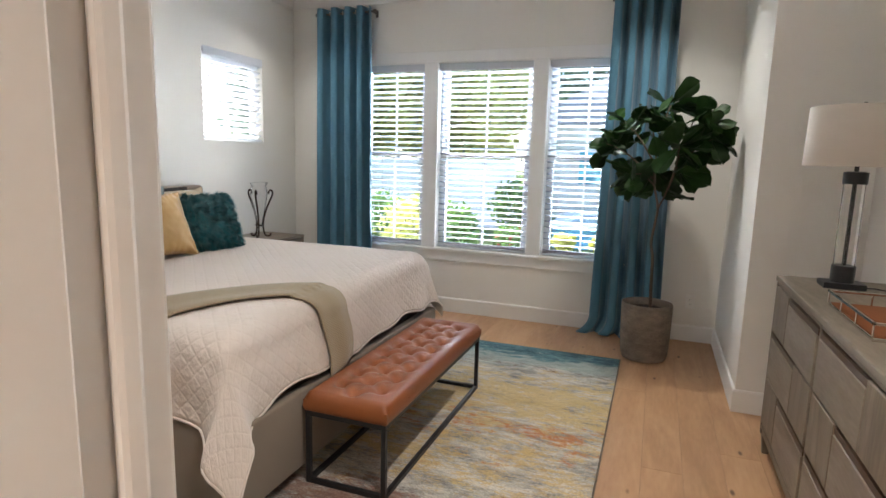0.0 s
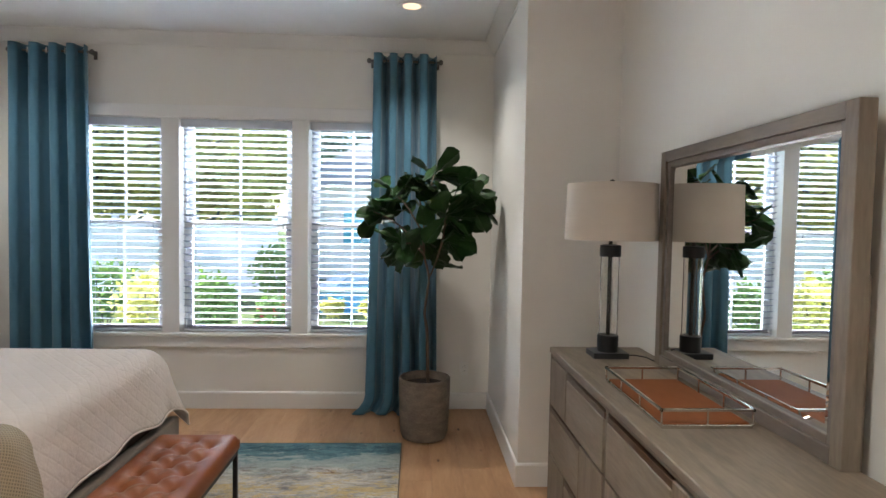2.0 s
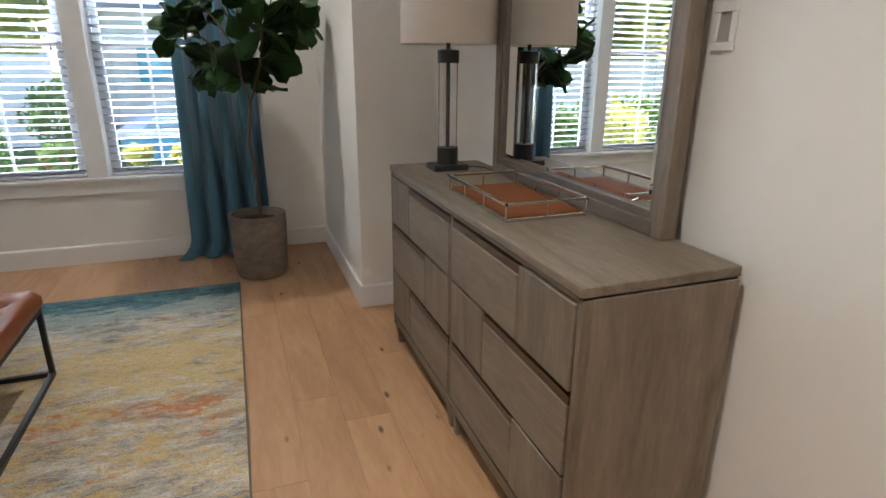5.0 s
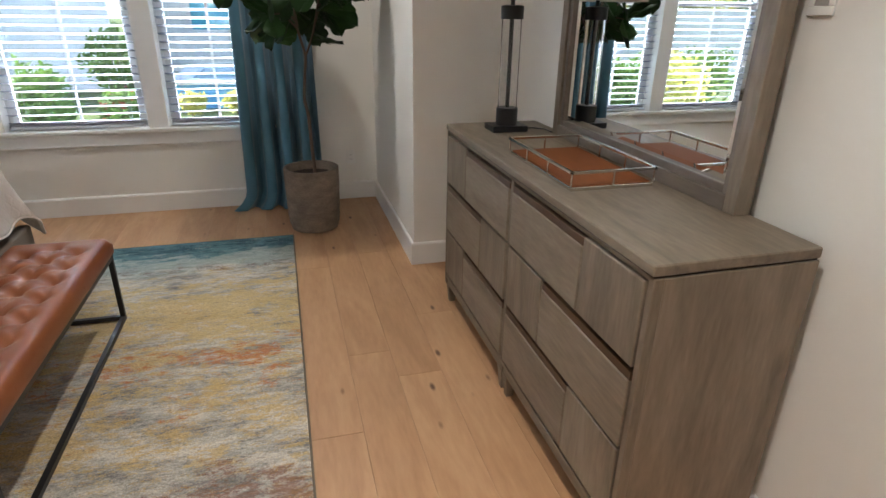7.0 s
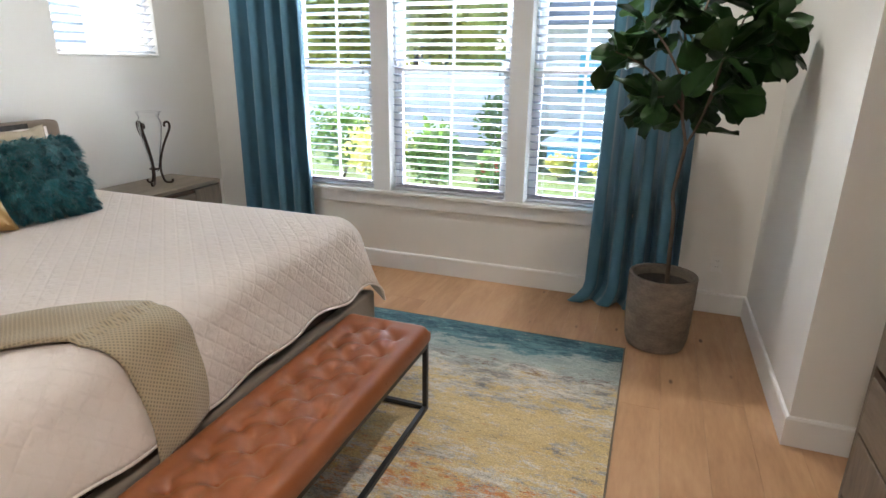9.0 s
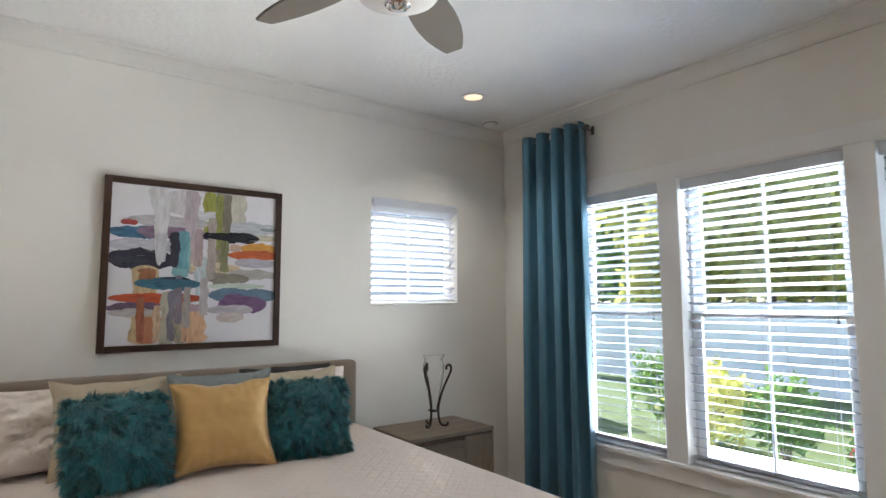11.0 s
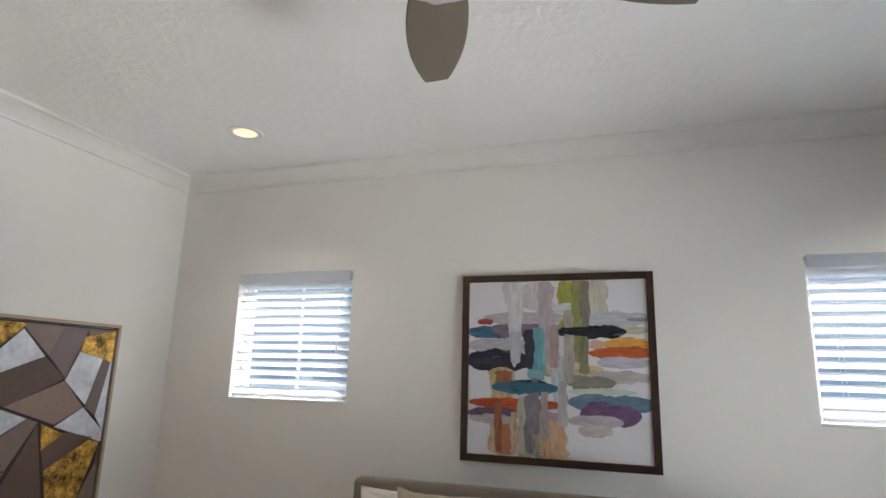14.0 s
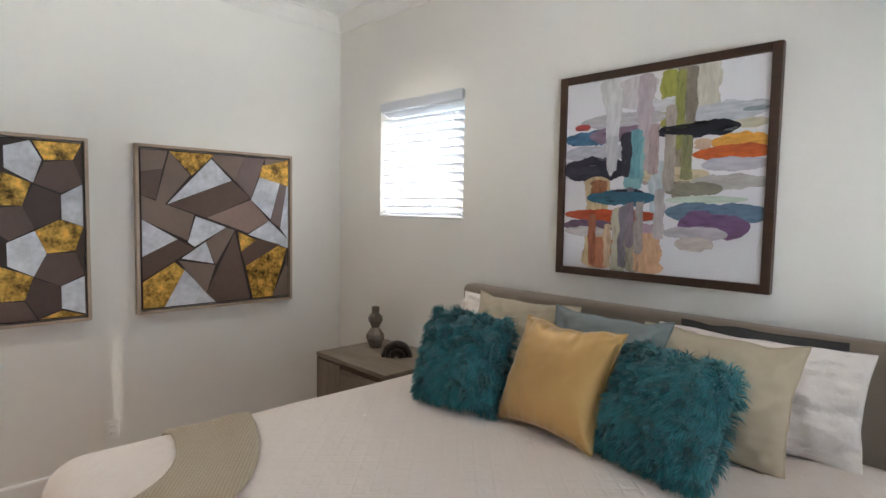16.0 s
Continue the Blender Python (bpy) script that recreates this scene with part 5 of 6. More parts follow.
part("shade_spider", merge(tube([(-0.2, 0, 0.79), (0.2, 0, 0.79)], 0.0025, 6), tube([(0, -0.2, 0.79), (0, 0.2, 0.79)], 0.0025, 6)), BLACK, lamp)
part("finial", lathe([(0.004, 0.79), (0.004, 0.806), (0.011, 0.81), (0.011, 0.82), (0.004, 0.825)], 16), BLACK, lamp, smooth=True)
cord = thing("lamp_cord", 1.25, 3.4, TOP + 0.0005, "short black lamp cord lying on the dresser top", "cord")
part("cable", tube([(-0.01, 0.05, 0.004), (0.04, 0.06, 0.004), (0.08, 0.02, 0.004), (0.09, -0.07, 0.004), (0.13, -0.1, 0.004)], 0.0032, 6), BLACK, cord, smooth=True)

# ---- tray ----
tray = thing("serving_tray", 1.148, 2.765, TOP + 0.0005, "tan leather tray with a polished nickel gallery rail", "tray")
TX, TY = 0.143, 0.252
part("base", bx(-TX, TX, -TY, TY, 0, 0.012, 0.002), NICKEL, tray)
part("inlay", bx(-TX + 0.008, TX - 0.008, -TY + 0.008, TY - 0.008, 0.0122, 0.0155, 0.001), TRAYWOOD, tray, "tan leather inlay")
z = 0.058
rail = [(-TX, -TY), (TX, -TY), (TX, TY), (-TX, TY)]
for (xa, ya), (xb, yb) in zip(rail, rail[1:] + rail[:1]):
    part("rail", bx(min(xa, xb) - 0.0045, max(xa, xb) + 0.0045, min(ya, yb) - 0.0045, max(ya, yb) + 0.0045, z - 0.0045, z + 0.0045, 0.001), NICKEL, tray)
post = to_mesh("post", lathe([(0.0036, 0.012), (0.0036, 0.056)], 10), NICKEL, True)
for x, y in [(sx * TX, sy * TY) for sx in (-1, 1) for sy in (-1, 1)] + [(sx * TX, y) for sx in (-1, 1) for y in (-0.085, 0.085)] + [(x, sy * TY) for x in (0,) for sy in (-1, 1)]:
    share("post", post, tray, Matrix.Translation((x, y, 0)))

# ---- plates and outlets ----
plate = thing("wall_niche_plate", E - 0.0005, 2.182, 1.5, "white wall control plate with a recessed panel", "wall plate")
part("plate", merge(bx(-0.008, 0, -0.037, 0.037, 0.035, 0.057, 0.002), bx(-0.008, 0, -0.037, 0.037, -0.057, -0.035, 0.002), bx(-0.008, 0, -0.037, -0.019, -0.035, 0.035, 0.002), bx(-0.008, 0, 0.019, 0.037, -0.035, 0.035, 0.002)), PLASTIC, plate)
rk = bx(-0.0012, -0.0002, -0.019, 0.019, -0.035, 0.035)
for v in rk.verts:
    if v.co.x < -0.001 and v.co.z < 0:
        v.co.x = -0.0075
part("rocker", rk, ROCKER, plate, "slanted grey rocker")
SLIT = mat("outlet_slit", (0.05, 0.05, 0.05), 0.6)


def outlet(m):
    t = tagged(new("wall_outlet"), "white duplex electrical outlet above the baseboard", "outlet", "wall outlets")
    t.matrix_basis = m
    part("cover", bx(-0.035, 0.035, -0.006, 0, -0.057, 0.057, 0.002), PLASTIC, t)
    for z in (-0.02, 0.02):
        sk = part("socket", bx(-0.017, 0.017, -0.008, -0.005, z - 0.014, z + 0.014, 0.001), PLASTIC, t)
        part("slit", merge(bx(-0.008, -0.006, -0.0084, -0.0078, z - 0.004, z + 0.006), bx(0.006, 0.008, -0.0084, -0.0078, z - 0.004, z + 0.006)), SLIT, sk)


outlet(pose(0.67, N - 0.0005, 0.34))
outlet(pose(-1.68, S + 0.0005, 0.32, 0, 0, 180))

# ---- nightstands ----
def nightstand(xf, yc, low_block, label):
    t = thing("nightstand", xf, yc, 0, label, "nightstand", "nightstands")
    h, half, d = 0.736, 0.345, xf - W - 0.025
    part("top", bx(-d, 0.004, -half, half, h - 0.026, h, 0.003), GREYWOOD_Y, t)
    part("reveal", bx(-d + 0.004, -0.004, -half + 0.005, half - 0.005, h - 0.032, h - 0.026), DARKGAP, t)
    for s in (-1, 1):
        lo, hi = sorted((s * half, s * (half - 0.022)))
        part("side_panel", bx(-d, 0, lo, hi, 0.1, h - 0.032, 0.002), GREYWOOD_Z, t)
    part("body", bx(-d + 0.01, -0.024, -half + 0.022, half - 0.022, 0.1, h - 0.034), DARKGAP, t)
    part("bottom_rail", bx(-0.03, -0.002, -half + 0.022, half - 0.022, 0.1, 0.13, 0.002), GREYWOOD_Y, t)
    for k, (z0, z1) in enumerate(((0.42, h - 0.036), (0.135, 0.42))):
        low = low_block != (k == 1)
        w = half - 0.026
        cut = -0.28 * w if low else 0.28 * w
        a, b, c, dd = (-w, cut, cut, w) if low else (cut, w, -w, cut)
        f = part("drawer_front", bx(-0.022, 0.002, c + 0.001, dd, z0 + 0.003, z1 - 0.024, 0.0025), GREYWOOD_Y, t)
        part("drawer_block", bx(-0.022, 0.002, a, b - 0.001, z0 + 0.003, z1 - 0.002, 0.0025), GREYWOOD_Z, f)
        part("finger_slot", bx(-0.023, -0.012, c + 0.002, dd - 0.002, z1 - 0.024, z1 - 0.001), SLOT, f, "brown finger slot")
    for y in (-half + 0.03, half - 0.03):
        for x in (-0.03, -d + 0.03):
            part("leg", bx(x - 0.02, x + 0.02, y - 0.02, y + 0.02, 0, 0.1, 0.003), GREYWOOD_Z, t)
    return t


nightstand(-2.675, 1.572, True, "grey-washed oak nightstand with staggered drawers beside the bed")
nightstand(-2.75, 4.616, False, "grey-washed oak nightstand with staggered drawers beside the bed")

holder = thing("scroll_vase", -2.985, 4.62, 0.7365, "clear glass vase in a scrolled wrought iron stand", "vase")
for k in range(3):
    a = math.radians(120 * k - 65)
    pts = []
    for i in range(11):
        q = -0.5 + i / 10 * 4.4
        pts.append((0.048 + 0.024 * math.cos(q) * (0.5 + 0.05 * i), 0.026 + 0.024 * math.sin(-q) * (0.5 + 0.05 * i)))
    prof = [(0.098, 0.03), (0.095, 0.012), (0.078, 0.007), (0.056, 0.012), (0.04, 0.04), (0.032, 0.1), (0.04, 0.17), (0.068, 0.26), (0.1, 0.33), (0.118, 0.37), (0.122, 0.4), (0.112, 0.418), (0.096, 0.415), (0.088, 0.398), (0.096, 0.385)]
    smooth_p = []
    for i in range(len(prof) - 1):
        p0, p1, p2, p3 = (Vector(prof[max(0, min(len(prof) - 1, i + j))]) for j in (-1, 0, 1, 2))
        for s in (0, 0.33, 0.66):
            smooth_p.append(0.5 * (2 * p1 + (p2 - p0) * s + (2 * p0 - 5 * p1 + 4 * p2 - p3) * s * s + (3 * p1 - p0 - 3 * p2 + p3) * s ** 3))
    part("scroll_leg", tube([(r * math.cos(a), r * math.sin(a), z) for r, z in smooth_p], 0.0078, 8), IRON, holder, smooth=True)
part("ring", tube([(0.036 * math.cos(i * math.pi / 8), 0.036 * math.sin(i * math.pi / 8), 0.11) for i in range(17)], 0.004, 6), IRON, holder, smooth=True)
vase = part("glass_vase", lathe([(0.012, 0.09), (0.022, 0.1), (0.04, 0.2), (0.064, 0.32), (0.074, 0.39), (0.07, 0.43), (0.06, 0.455), (0.078, 0.49), (0.076, 0.491), (0.057, 0.456), (0.067, 0.428), (0.071, 0.39), (0.061, 0.32), (0.037, 0.2), (0.018, 0.105), (0.008, 0.1)], 32), CLEAR, holder, "clear glass vase", smooth=True)
vase.visible_shadow = False

gourd = thing("double_gourd_vase", -3.02, 1.37, 0.7365, "faceted grey-brown glazed double gourd vase", "vase")
part("body", lathe([(0.034, 0), (0.038, 0.006), (0.06, 0.06), (0.056, 0.085), (0.026, 0.128), (0.028, 0.138), (0.048, 0.175), (0.044, 0.2), (0.024, 0.225), (0.026, 0.262), (0.02, 0.264), (0.016, 0.23)], 8), PEWTERGLAZE, gourd)
arch = thing("rainbow_ornament", -2.975, 1.645, 0.7365, "glossy dark nested arch ornament on the nightstand", "ornament")
for k, (ro, ri) in enumerate(((0.096, 0.070), (0.068, 0.042), (0.040, 0.014))):
    bm = bmesh.new()
    n = 20
    w = 0.03 + 0.010 * k
    ring = []
    for i in range(n + 1):
        a = math.pi * i / n
        ring.append([bm.verts.new((x, r * math.cos(a), r * math.sin(a))) for x, r in ((-w, ri), (w, ri), (w, (ro + ri) / 2 + 0.004), (w * 0.6, ro), (-w * 0.6, ro), (-w, (ro + ri) / 2 + 0.004))])
    for p, q in zip(ring, ring[1:]):
        for i in range(6):
            bm.faces.new((p[i], p[(i + 1) % 6], q[(i + 1) % 6], q[i]))
    bm.faces.new(ring[0][::-1])
    bm.faces.new(ring[-1])
    moved(bm, pose(0, 0, 0, 0, 0, 47))
    part("arch", bm, TORTOISE, arch, smooth=True)

# ---- fiddle-leaf fig ----
pot = thing("planter", 0.333, 4.925, 0, "brown aged concrete cylinder planter with horizontal bands", "planter")
part("shell", lathe([(0.135, 0.0), (0.158, 0.008), (0.172, 0.05), (0.178, 0.11), (0.177, 0.14), (0.18, 0.16), (0.182, 0.28), (0.184, 0.3), (0.185, 0.43), (0.182, 0.437), (0.166, 0.437), (0.163, 0.43), (0.16, 0.36)], 48), CONCRETE, pot, smooth=True)
part("soil", lathe([(0.0, 0.385), (0.161, 0.38)], 32, False), SOIL, pot)
fig = thing("fiddle_leaf_fig", 0.333, 4.925, 0.385, "fiddle-leaf fig tree with big glossy dark leaves", "potted tree")


fig.matrix_basis = pose(0.333, 4.925, 0.385) @ Matrix.Diagonal((0.83, 0.83, 0.93, 1))


def bezier(points, n=14):
    out = []
    ps = [Vector(p) for p in points]
    for i in range(len(ps) - 1):
        p0, p1, p2, p3 = ps[max(i - 1, 0)], ps[i], ps[i + 1], ps[min(i + 2, len(ps) - 1)]
        for k in range(n if i < len(ps) - 2 else n + 1):
            s = k / n
            out.append(0.5 * (2 * p1 + (p2 - p0) * s + (2 * p0 - 5 * p1 + 4 * p2 - p3) * s * s + (3 * p1 - p0 - 3 * p2 + p3) * s ** 3))
    return out


stem = bezier([(0.03, 0, -0.02), (0.02, 0, 0.2), (0.012, 0.01, 0.42), (-0.01, 0, 0.55), (0.01, 0, 0.72), (0.02, 0, 0.84), (-0.03, 0, 1.05), (-0.02, 0, 1.3), (0.03, 0, 1.5)], 6)
part("trunk", tube(stem, [0.015 - 0.008 * i / len(stem) for i in range(len(stem))], 8), BARK, fig, smooth=True)
def limb(a, tip):
    a, tip = Vector(a), Vector(tip)
    mid = a.lerp(tip, 0.5) + Vector((0.03 * (tip.x - a.x), 0, 0.05))
    return bezier([a, mid, tip], 6)


fork = bezier([(0.02, 0, 0.82), (0.09, -0.02, 0.98), (0.15, 0.0, 1.2), (0.2, 0.02, 1.36), (0.26, 0.0, 1.54)], 6)
branches = [fork] + [limb(a, b) for a, b in (((-0.03, 0, 1.05), (-0.46, 0, 1.33)), ((-0.02, 0, 1.15), (-0.32, 0.08, 1.5)), ((-0.02, 0, 1.25), (-0.14, -0.14, 1.58)), ((0.0, 0, 1.38), (0.06, 0.08, 1.63)), ((0.19, 0.02, 1.33), (0.38, 0.0, 1.5)), ((0.13, 0, 1.12), (0.43, -0.05, 1.38)), ((0.09, -0.02, 0.98), (0.18, 0.05, 1.12)), ((-0.02, 0, 1.0), (-0.22, -0.1, 1.08)), ((-0.02, 0, 1.02), (-0.04, 0.16, 1.12)), ((0.14, 0, 1.15), (0.16, -0.19, 1.3)))]
for b in branches:
    part("branch", tube(b, [0.009 - 0.005 * i / len(b) for i in range(len(b))], 7), BARK, fig, smooth=True)


def leaf_mesh(seed):
    rnd = random.Random(seed)
    bm = bmesh.new()
    ln, n, m = 0.215, 12, 8
    grid = []
    for i in range(n + 1):
        u = i / n
        w = 0.092 * (math.sin(math.pi * u ** 1.25) ** 0.55) * (0.62 + 0.5 * u) if 0 < u < 1 else 0.003
        w *= 1 - 0.14 * math.exp(-((u - 0.38) / 0.13) ** 2)
        row = []
        for j in range(m + 1):
            s = j / m * 2 - 1
            z = -0.028 * u * u + 0.014 * abs(s) ** 1.5 + 0.006 * abs(s) * math.sin(u * 13 + seed + 2 * (s > 0)) - 0.006 * math.cos(s * 6.0) * (1 - abs(s))
            row.append(bm.verts.new((0.02 + ln * u, s * w, z)))
        grid.append(row)
    for i in range(n):
        for j in range(m):
            bm.faces.new((grid[i][j], grid[i + 1][j], grid[i + 1][j + 1], grid[i][j + 1]))
    mid = tube([(0, 0, 0.0), (0.02, 0, -0.002), (0.12, 0, -0.013), (0.22, 0, -0.031)], [0.0028, 0.0026, 0.0018, 0.001], 5)
    return to_mesh("leaf", merge(bm, mid), LEAF, True)


leaf_meshes = [leaf_mesh(s) for s in range(5)]
rnd = random.Random(4)
leaf_no = 0
for b in branches + [stem[30:]]:
    for k in range(11):
        i = leaf_no
        leaf_no += 1
        p = Vector(b[-1 - (k * 2) % max(1, len(b) - 4)]) if k else Vector(b[-1])
        away = math.degrees(math.atan2(p.y + 0.001, p.x - 0.02))
        a = away + rnd.uniform(-105, 105)
        tilt = rnd.uniform(-45, 50)
        s = rnd.uniform(0.85, 1.22)
        share("leaf", leaf_meshes[i % 5], fig, Matrix.Translation(p) @ pose(0, 0, 0, 0, 0, a) @ pose(0, 0, 0, rnd.uniform(-50, 50), tilt, 0) @ Matrix.Diagonal((s, s, s, 1)))

# ---- pictures on the walls ----
def gold_mat():
    m = mat("gold_leaf", (0.52, 0.30, 0.06), 0.38, 0.55, vary=0.42, scale=16, fine=55, bump=0.9, depth=0.006, span=0.14)
    return m


TONES = {"gold": gold_mat(), "white": mat("pale_blue_white", (0.58, 0.60, 0.66), 0.35, vary=0.16, scale=9, fine=40, coat=0.2, span=0.2), "taupe": mat("taupe_lacquer", (0.20, 0.145, 0.12), 0.4, vary=0.12, scale=5, fine=40),
         "brown": mat("brown_lacquer", (0.115, 0.072, 0.056), 0.38, vary=0.14, scale=5, fine=40), "umber": mat("umber_lacquer", (0.065, 0.037, 0.031), 0.38, vary=0.12, scale=5, fine=40),
         "mauve": mat("mauve_lacquer", (0.17, 0.12, 0.115), 0.38, vary=0.12, scale=5, fine=40), "blush": mat("blush_lacquer", (0.27, 0.185, 0.155), 0.38, vary=0.12, scale=5, fine=40)}
LINE = mat("dark_joint", (0.03, 0.02, 0.018), 0.6)


def canvas(x, label):
    """A metre-square picture on the south wall, its face towards +y."""
    t = thing("wall_art", x, S + 0.0005, 1.482, label, "wall art", "geometric pictures")
    for b in (bx(-0.5, -0.482, 0, 0.043, -0.5, 0.5, 0.001), bx(0.482, 0.5, 0, 0.043, -0.5, 0.5, 0.001), bx(-0.482, 0.482, 0, 0.043, 0.482, 0.5, 0.001), bx(-0.482, 0.482, 0, 0.043, -0.5, -0.482, 0.001)):
        part("frame_bar", b, CHAMPAGNE, t)
    part("panel", bx(-0.474, 0.474, 0.004, 0.034, -0.474, 0.474), LINE, t)
    return t


def facet(t, tone, *points):
    """One painted shard of a geometric picture, a little proud of the dark panel."""
    pts = [Vector(p) for p in points]
    c = sum(pts, Vector((0, 0))) / len(pts)
    bm = bmesh.new()
    q = [p + (c - p).normalized() * 0.0008 if (c - p).length > 0.006 else p for p in pts]
    lo, hi = [bm.verts.new((p.x, 0.0335, p.y)) for p in q], [bm.verts.new((p.x, 0.0365, p.y)) for p in q]
    bm.faces.new(hi)
    for i in range(len(q)):
        j = (i + 1) % len(q)
        bm.faces.new((lo[i], lo[j], hi[j], hi[i]))
    part("shard", bm, TONES[tone], t)


canvas_a = canvas(-2.318, "geometric shard picture in brown, white and gold leaf")
canvas_b = canvas(-1.084, "geometric pentagon picture in brown, white and gold leaf")
# geometric canvas a
facet(canvas_a, "gold", (0.31, 0.468), (0.04, 0.468), (0.18, 0.33))
facet(canvas_a, "taupe", (0.47, 0.468), (0.32, 0.468), (0.35, 0.36), (0.47, 0.34))
facet(canvas_a, "brown", (0.47, 0.34), (0.35, 0.36), (0.39, 0.18), (0.47, 0.2))
facet(canvas_a, "taupe", (0.31, 0.468), (0.19, 0.33), (0.2, 0.32), (0.34, 0.15), (0.39, 0.17))
facet(canvas_a, "white", (0.06, 0.44), (-0.07, 0.31), (0.33, 0.15))
facet(canvas_a, "taupe", (0.04, 0.468), (-0.16, 0.468), (-0.09, 0.31), (0.06, 0.45))
facet(canvas_a, "mauve", (-0.16, 0.468), (-0.3, 0.468), (-0.2, 0.2), (-0.09, 0.31))
facet(canvas_a, "taupe", (-0.3, 0.468), (-0.47, 0.468), (-0.3, 0.42))
facet(canvas_a, "gold", (-0.47, 0.468), (-0.47, 0.29), (-0.26, 0.34), (-0.28, 0.42))
facet(canvas_a, "white", (-0.26, 0.34), (-0.41, 0.31), (-0.34, 0.06), (-0.2, 0.19))
facet(canvas_a, "mauve", (-0.41, 0.31), (-0.46, 0.29), (-0.41, -0.0), (-0.34, 0.05))
facet(canvas_a, "white", (-0.46, 0.29), (-0.47, 0.29), (-0.47, -0.08), (-0.41, -0.0))
facet(canvas_a, "brown", (-0.07, 0.31), (-0.2, 0.2), (0.09, 0.07), (0.32, 0.15))
facet(canvas_a, "blush", (-0.2, 0.19), (-0.33, 0.05), (-0.18, -0.03), (0.09, 0.07))
facet(canvas_a, "white", (-0.33, 0.05), (-0.47, -0.08), (-0.47, -0.14), (-0.18, -0.04))
facet(canvas_a, "taupe", (0.47, 0.2), (0.17, 0.09), (0.21, -0.07), (0.47, 0.06))
facet(canvas_a, "white", (0.47, 0.06), (0.27, -0.06), (0.47, -0.16))
facet(canvas_a, "white", (0.16, 0.08), (-0.03, 0.01), (0.17, -0.11), (0.21, -0.08))
facet(canvas_a, "brown", (0.27, -0.06), (0.17, -0.12), (0.47, -0.3), (0.47, -0.16))
facet(canvas_a, "taupe", (-0.03, 0.01), (-0.09, -0.01), (0.04, -0.23), (0.1, -0.08))
facet(canvas_a, "white", (0.1, -0.08), (0.05, -0.22), (0.25, -0.18))
facet(canvas_a, "gold", (0.47, -0.31), (0.29, -0.2), (0.23, -0.25), (0.35, -0.468), (0.47, -0.468))
facet(canvas_a, "white", (0.23, -0.25), (0.04, -0.468), (0.35, -0.468))
facet(canvas_a, "taupe", (0.27, -0.19), (0.04, -0.23), (0.1, -0.41))
facet(canvas_a, "brown", (-0.09, -0.02), (-0.19, -0.468), (0.04, -0.468), (0.1, -0.41))
facet(canvas_a, "gold", (-0.11, -0.02), (-0.24, -0.08), (-0.13, -0.15))
facet(canvas_a, "brown", (-0.24, -0.07), (-0.42, -0.11), (-0.16, -0.25), (-0.13, -0.15))
facet(canvas_a, "gold", (-0.16, -0.25), (-0.39, -0.12), (-0.46, -0.14), (-0.35, -0.468), (-0.21, -0.468))
facet(canvas_a, "taupe", (-0.45, -0.25), (-0.47, -0.27), (-0.47, -0.468), (-0.35, -0.468))
facet(canvas_a, "brown", (-0.46, -0.15), (-0.47, -0.27), (-0.45, -0.25))
# geometric canvas b
facet(canvas_b, "white", (-0.13, 0.43), (-0.24, 0.468), (-0.29, 0.37), (-0.25, 0.25), (-0.13, 0.32))
facet(canvas_b, "gold", (-0.25, 0.468), (-0.47, 0.468), (-0.43, 0.38), (-0.3, 0.37))
facet(canvas_b, "brown", (-0.3, 0.36), (-0.43, 0.38), (-0.47, 0.25), (-0.37, 0.2), (-0.25, 0.25))
facet(canvas_b, "umber", (-0.47, 0.468), (-0.47, 0.26), (-0.43, 0.37))
facet(canvas_b, "gold", (-0.12, 0.3), (-0.24, 0.25), (-0.2, 0.13), (-0.11, 0.13), (-0.09, 0.21))
facet(canvas_b, "umber", (-0.25, 0.24), (-0.37, 0.19), (-0.36, 0.06), (-0.25, 0.01), (-0.2, 0.13))
facet(canvas_b, "white", (-0.37, 0.19), (-0.47, 0.25), (-0.47, 0.02), (-0.37, 0.06))
facet(canvas_b, "brown", (-0.11, 0.12), (-0.2, 0.13), (-0.25, 0.01), (-0.14, -0.05), (-0.08, -0.0))
facet(canvas_b, "gold", (-0.25, 0.0), (-0.36, 0.06), (-0.47, 0.02), (-0.43, -0.11), (-0.3, -0.12))
facet(canvas_b, "white", (-0.13, -0.06), (-0.25, -0.0), (-0.3, -0.12), (-0.24, -0.24), (-0.13, -0.18))
facet(canvas_b, "brown", (-0.3, -0.12), (-0.43, -0.12), (-0.47, -0.24), (-0.36, -0.3), (-0.24, -0.24))
facet(canvas_b, "umber", (-0.47, 0.01), (-0.47, -0.23), (-0.43, -0.12))
facet(canvas_b, "gold", (-0.1, -0.18), (-0.24, -0.24), (-0.2, -0.36), (-0.1, -0.36), (-0.08, -0.26))
facet(canvas_b, "umber", (-0.24, -0.25), (-0.36, -0.3), (-0.36, -0.43), (-0.26, -0.468), (-0.2, -0.36))
facet(canvas_b, "white", (-0.36, -0.3), (-0.47, -0.25), (-0.47, -0.46), (-0.36, -0.42))
facet(canvas_b, "gold", (-0.26, -0.468), (-0.36, -0.43), (-0.47, -0.468), (-0.47, -0.468))
facet(canvas_b, "brown", (-0.07, -0.36), (-0.2, -0.37), (-0.25, -0.468), (-0.08, -0.468))
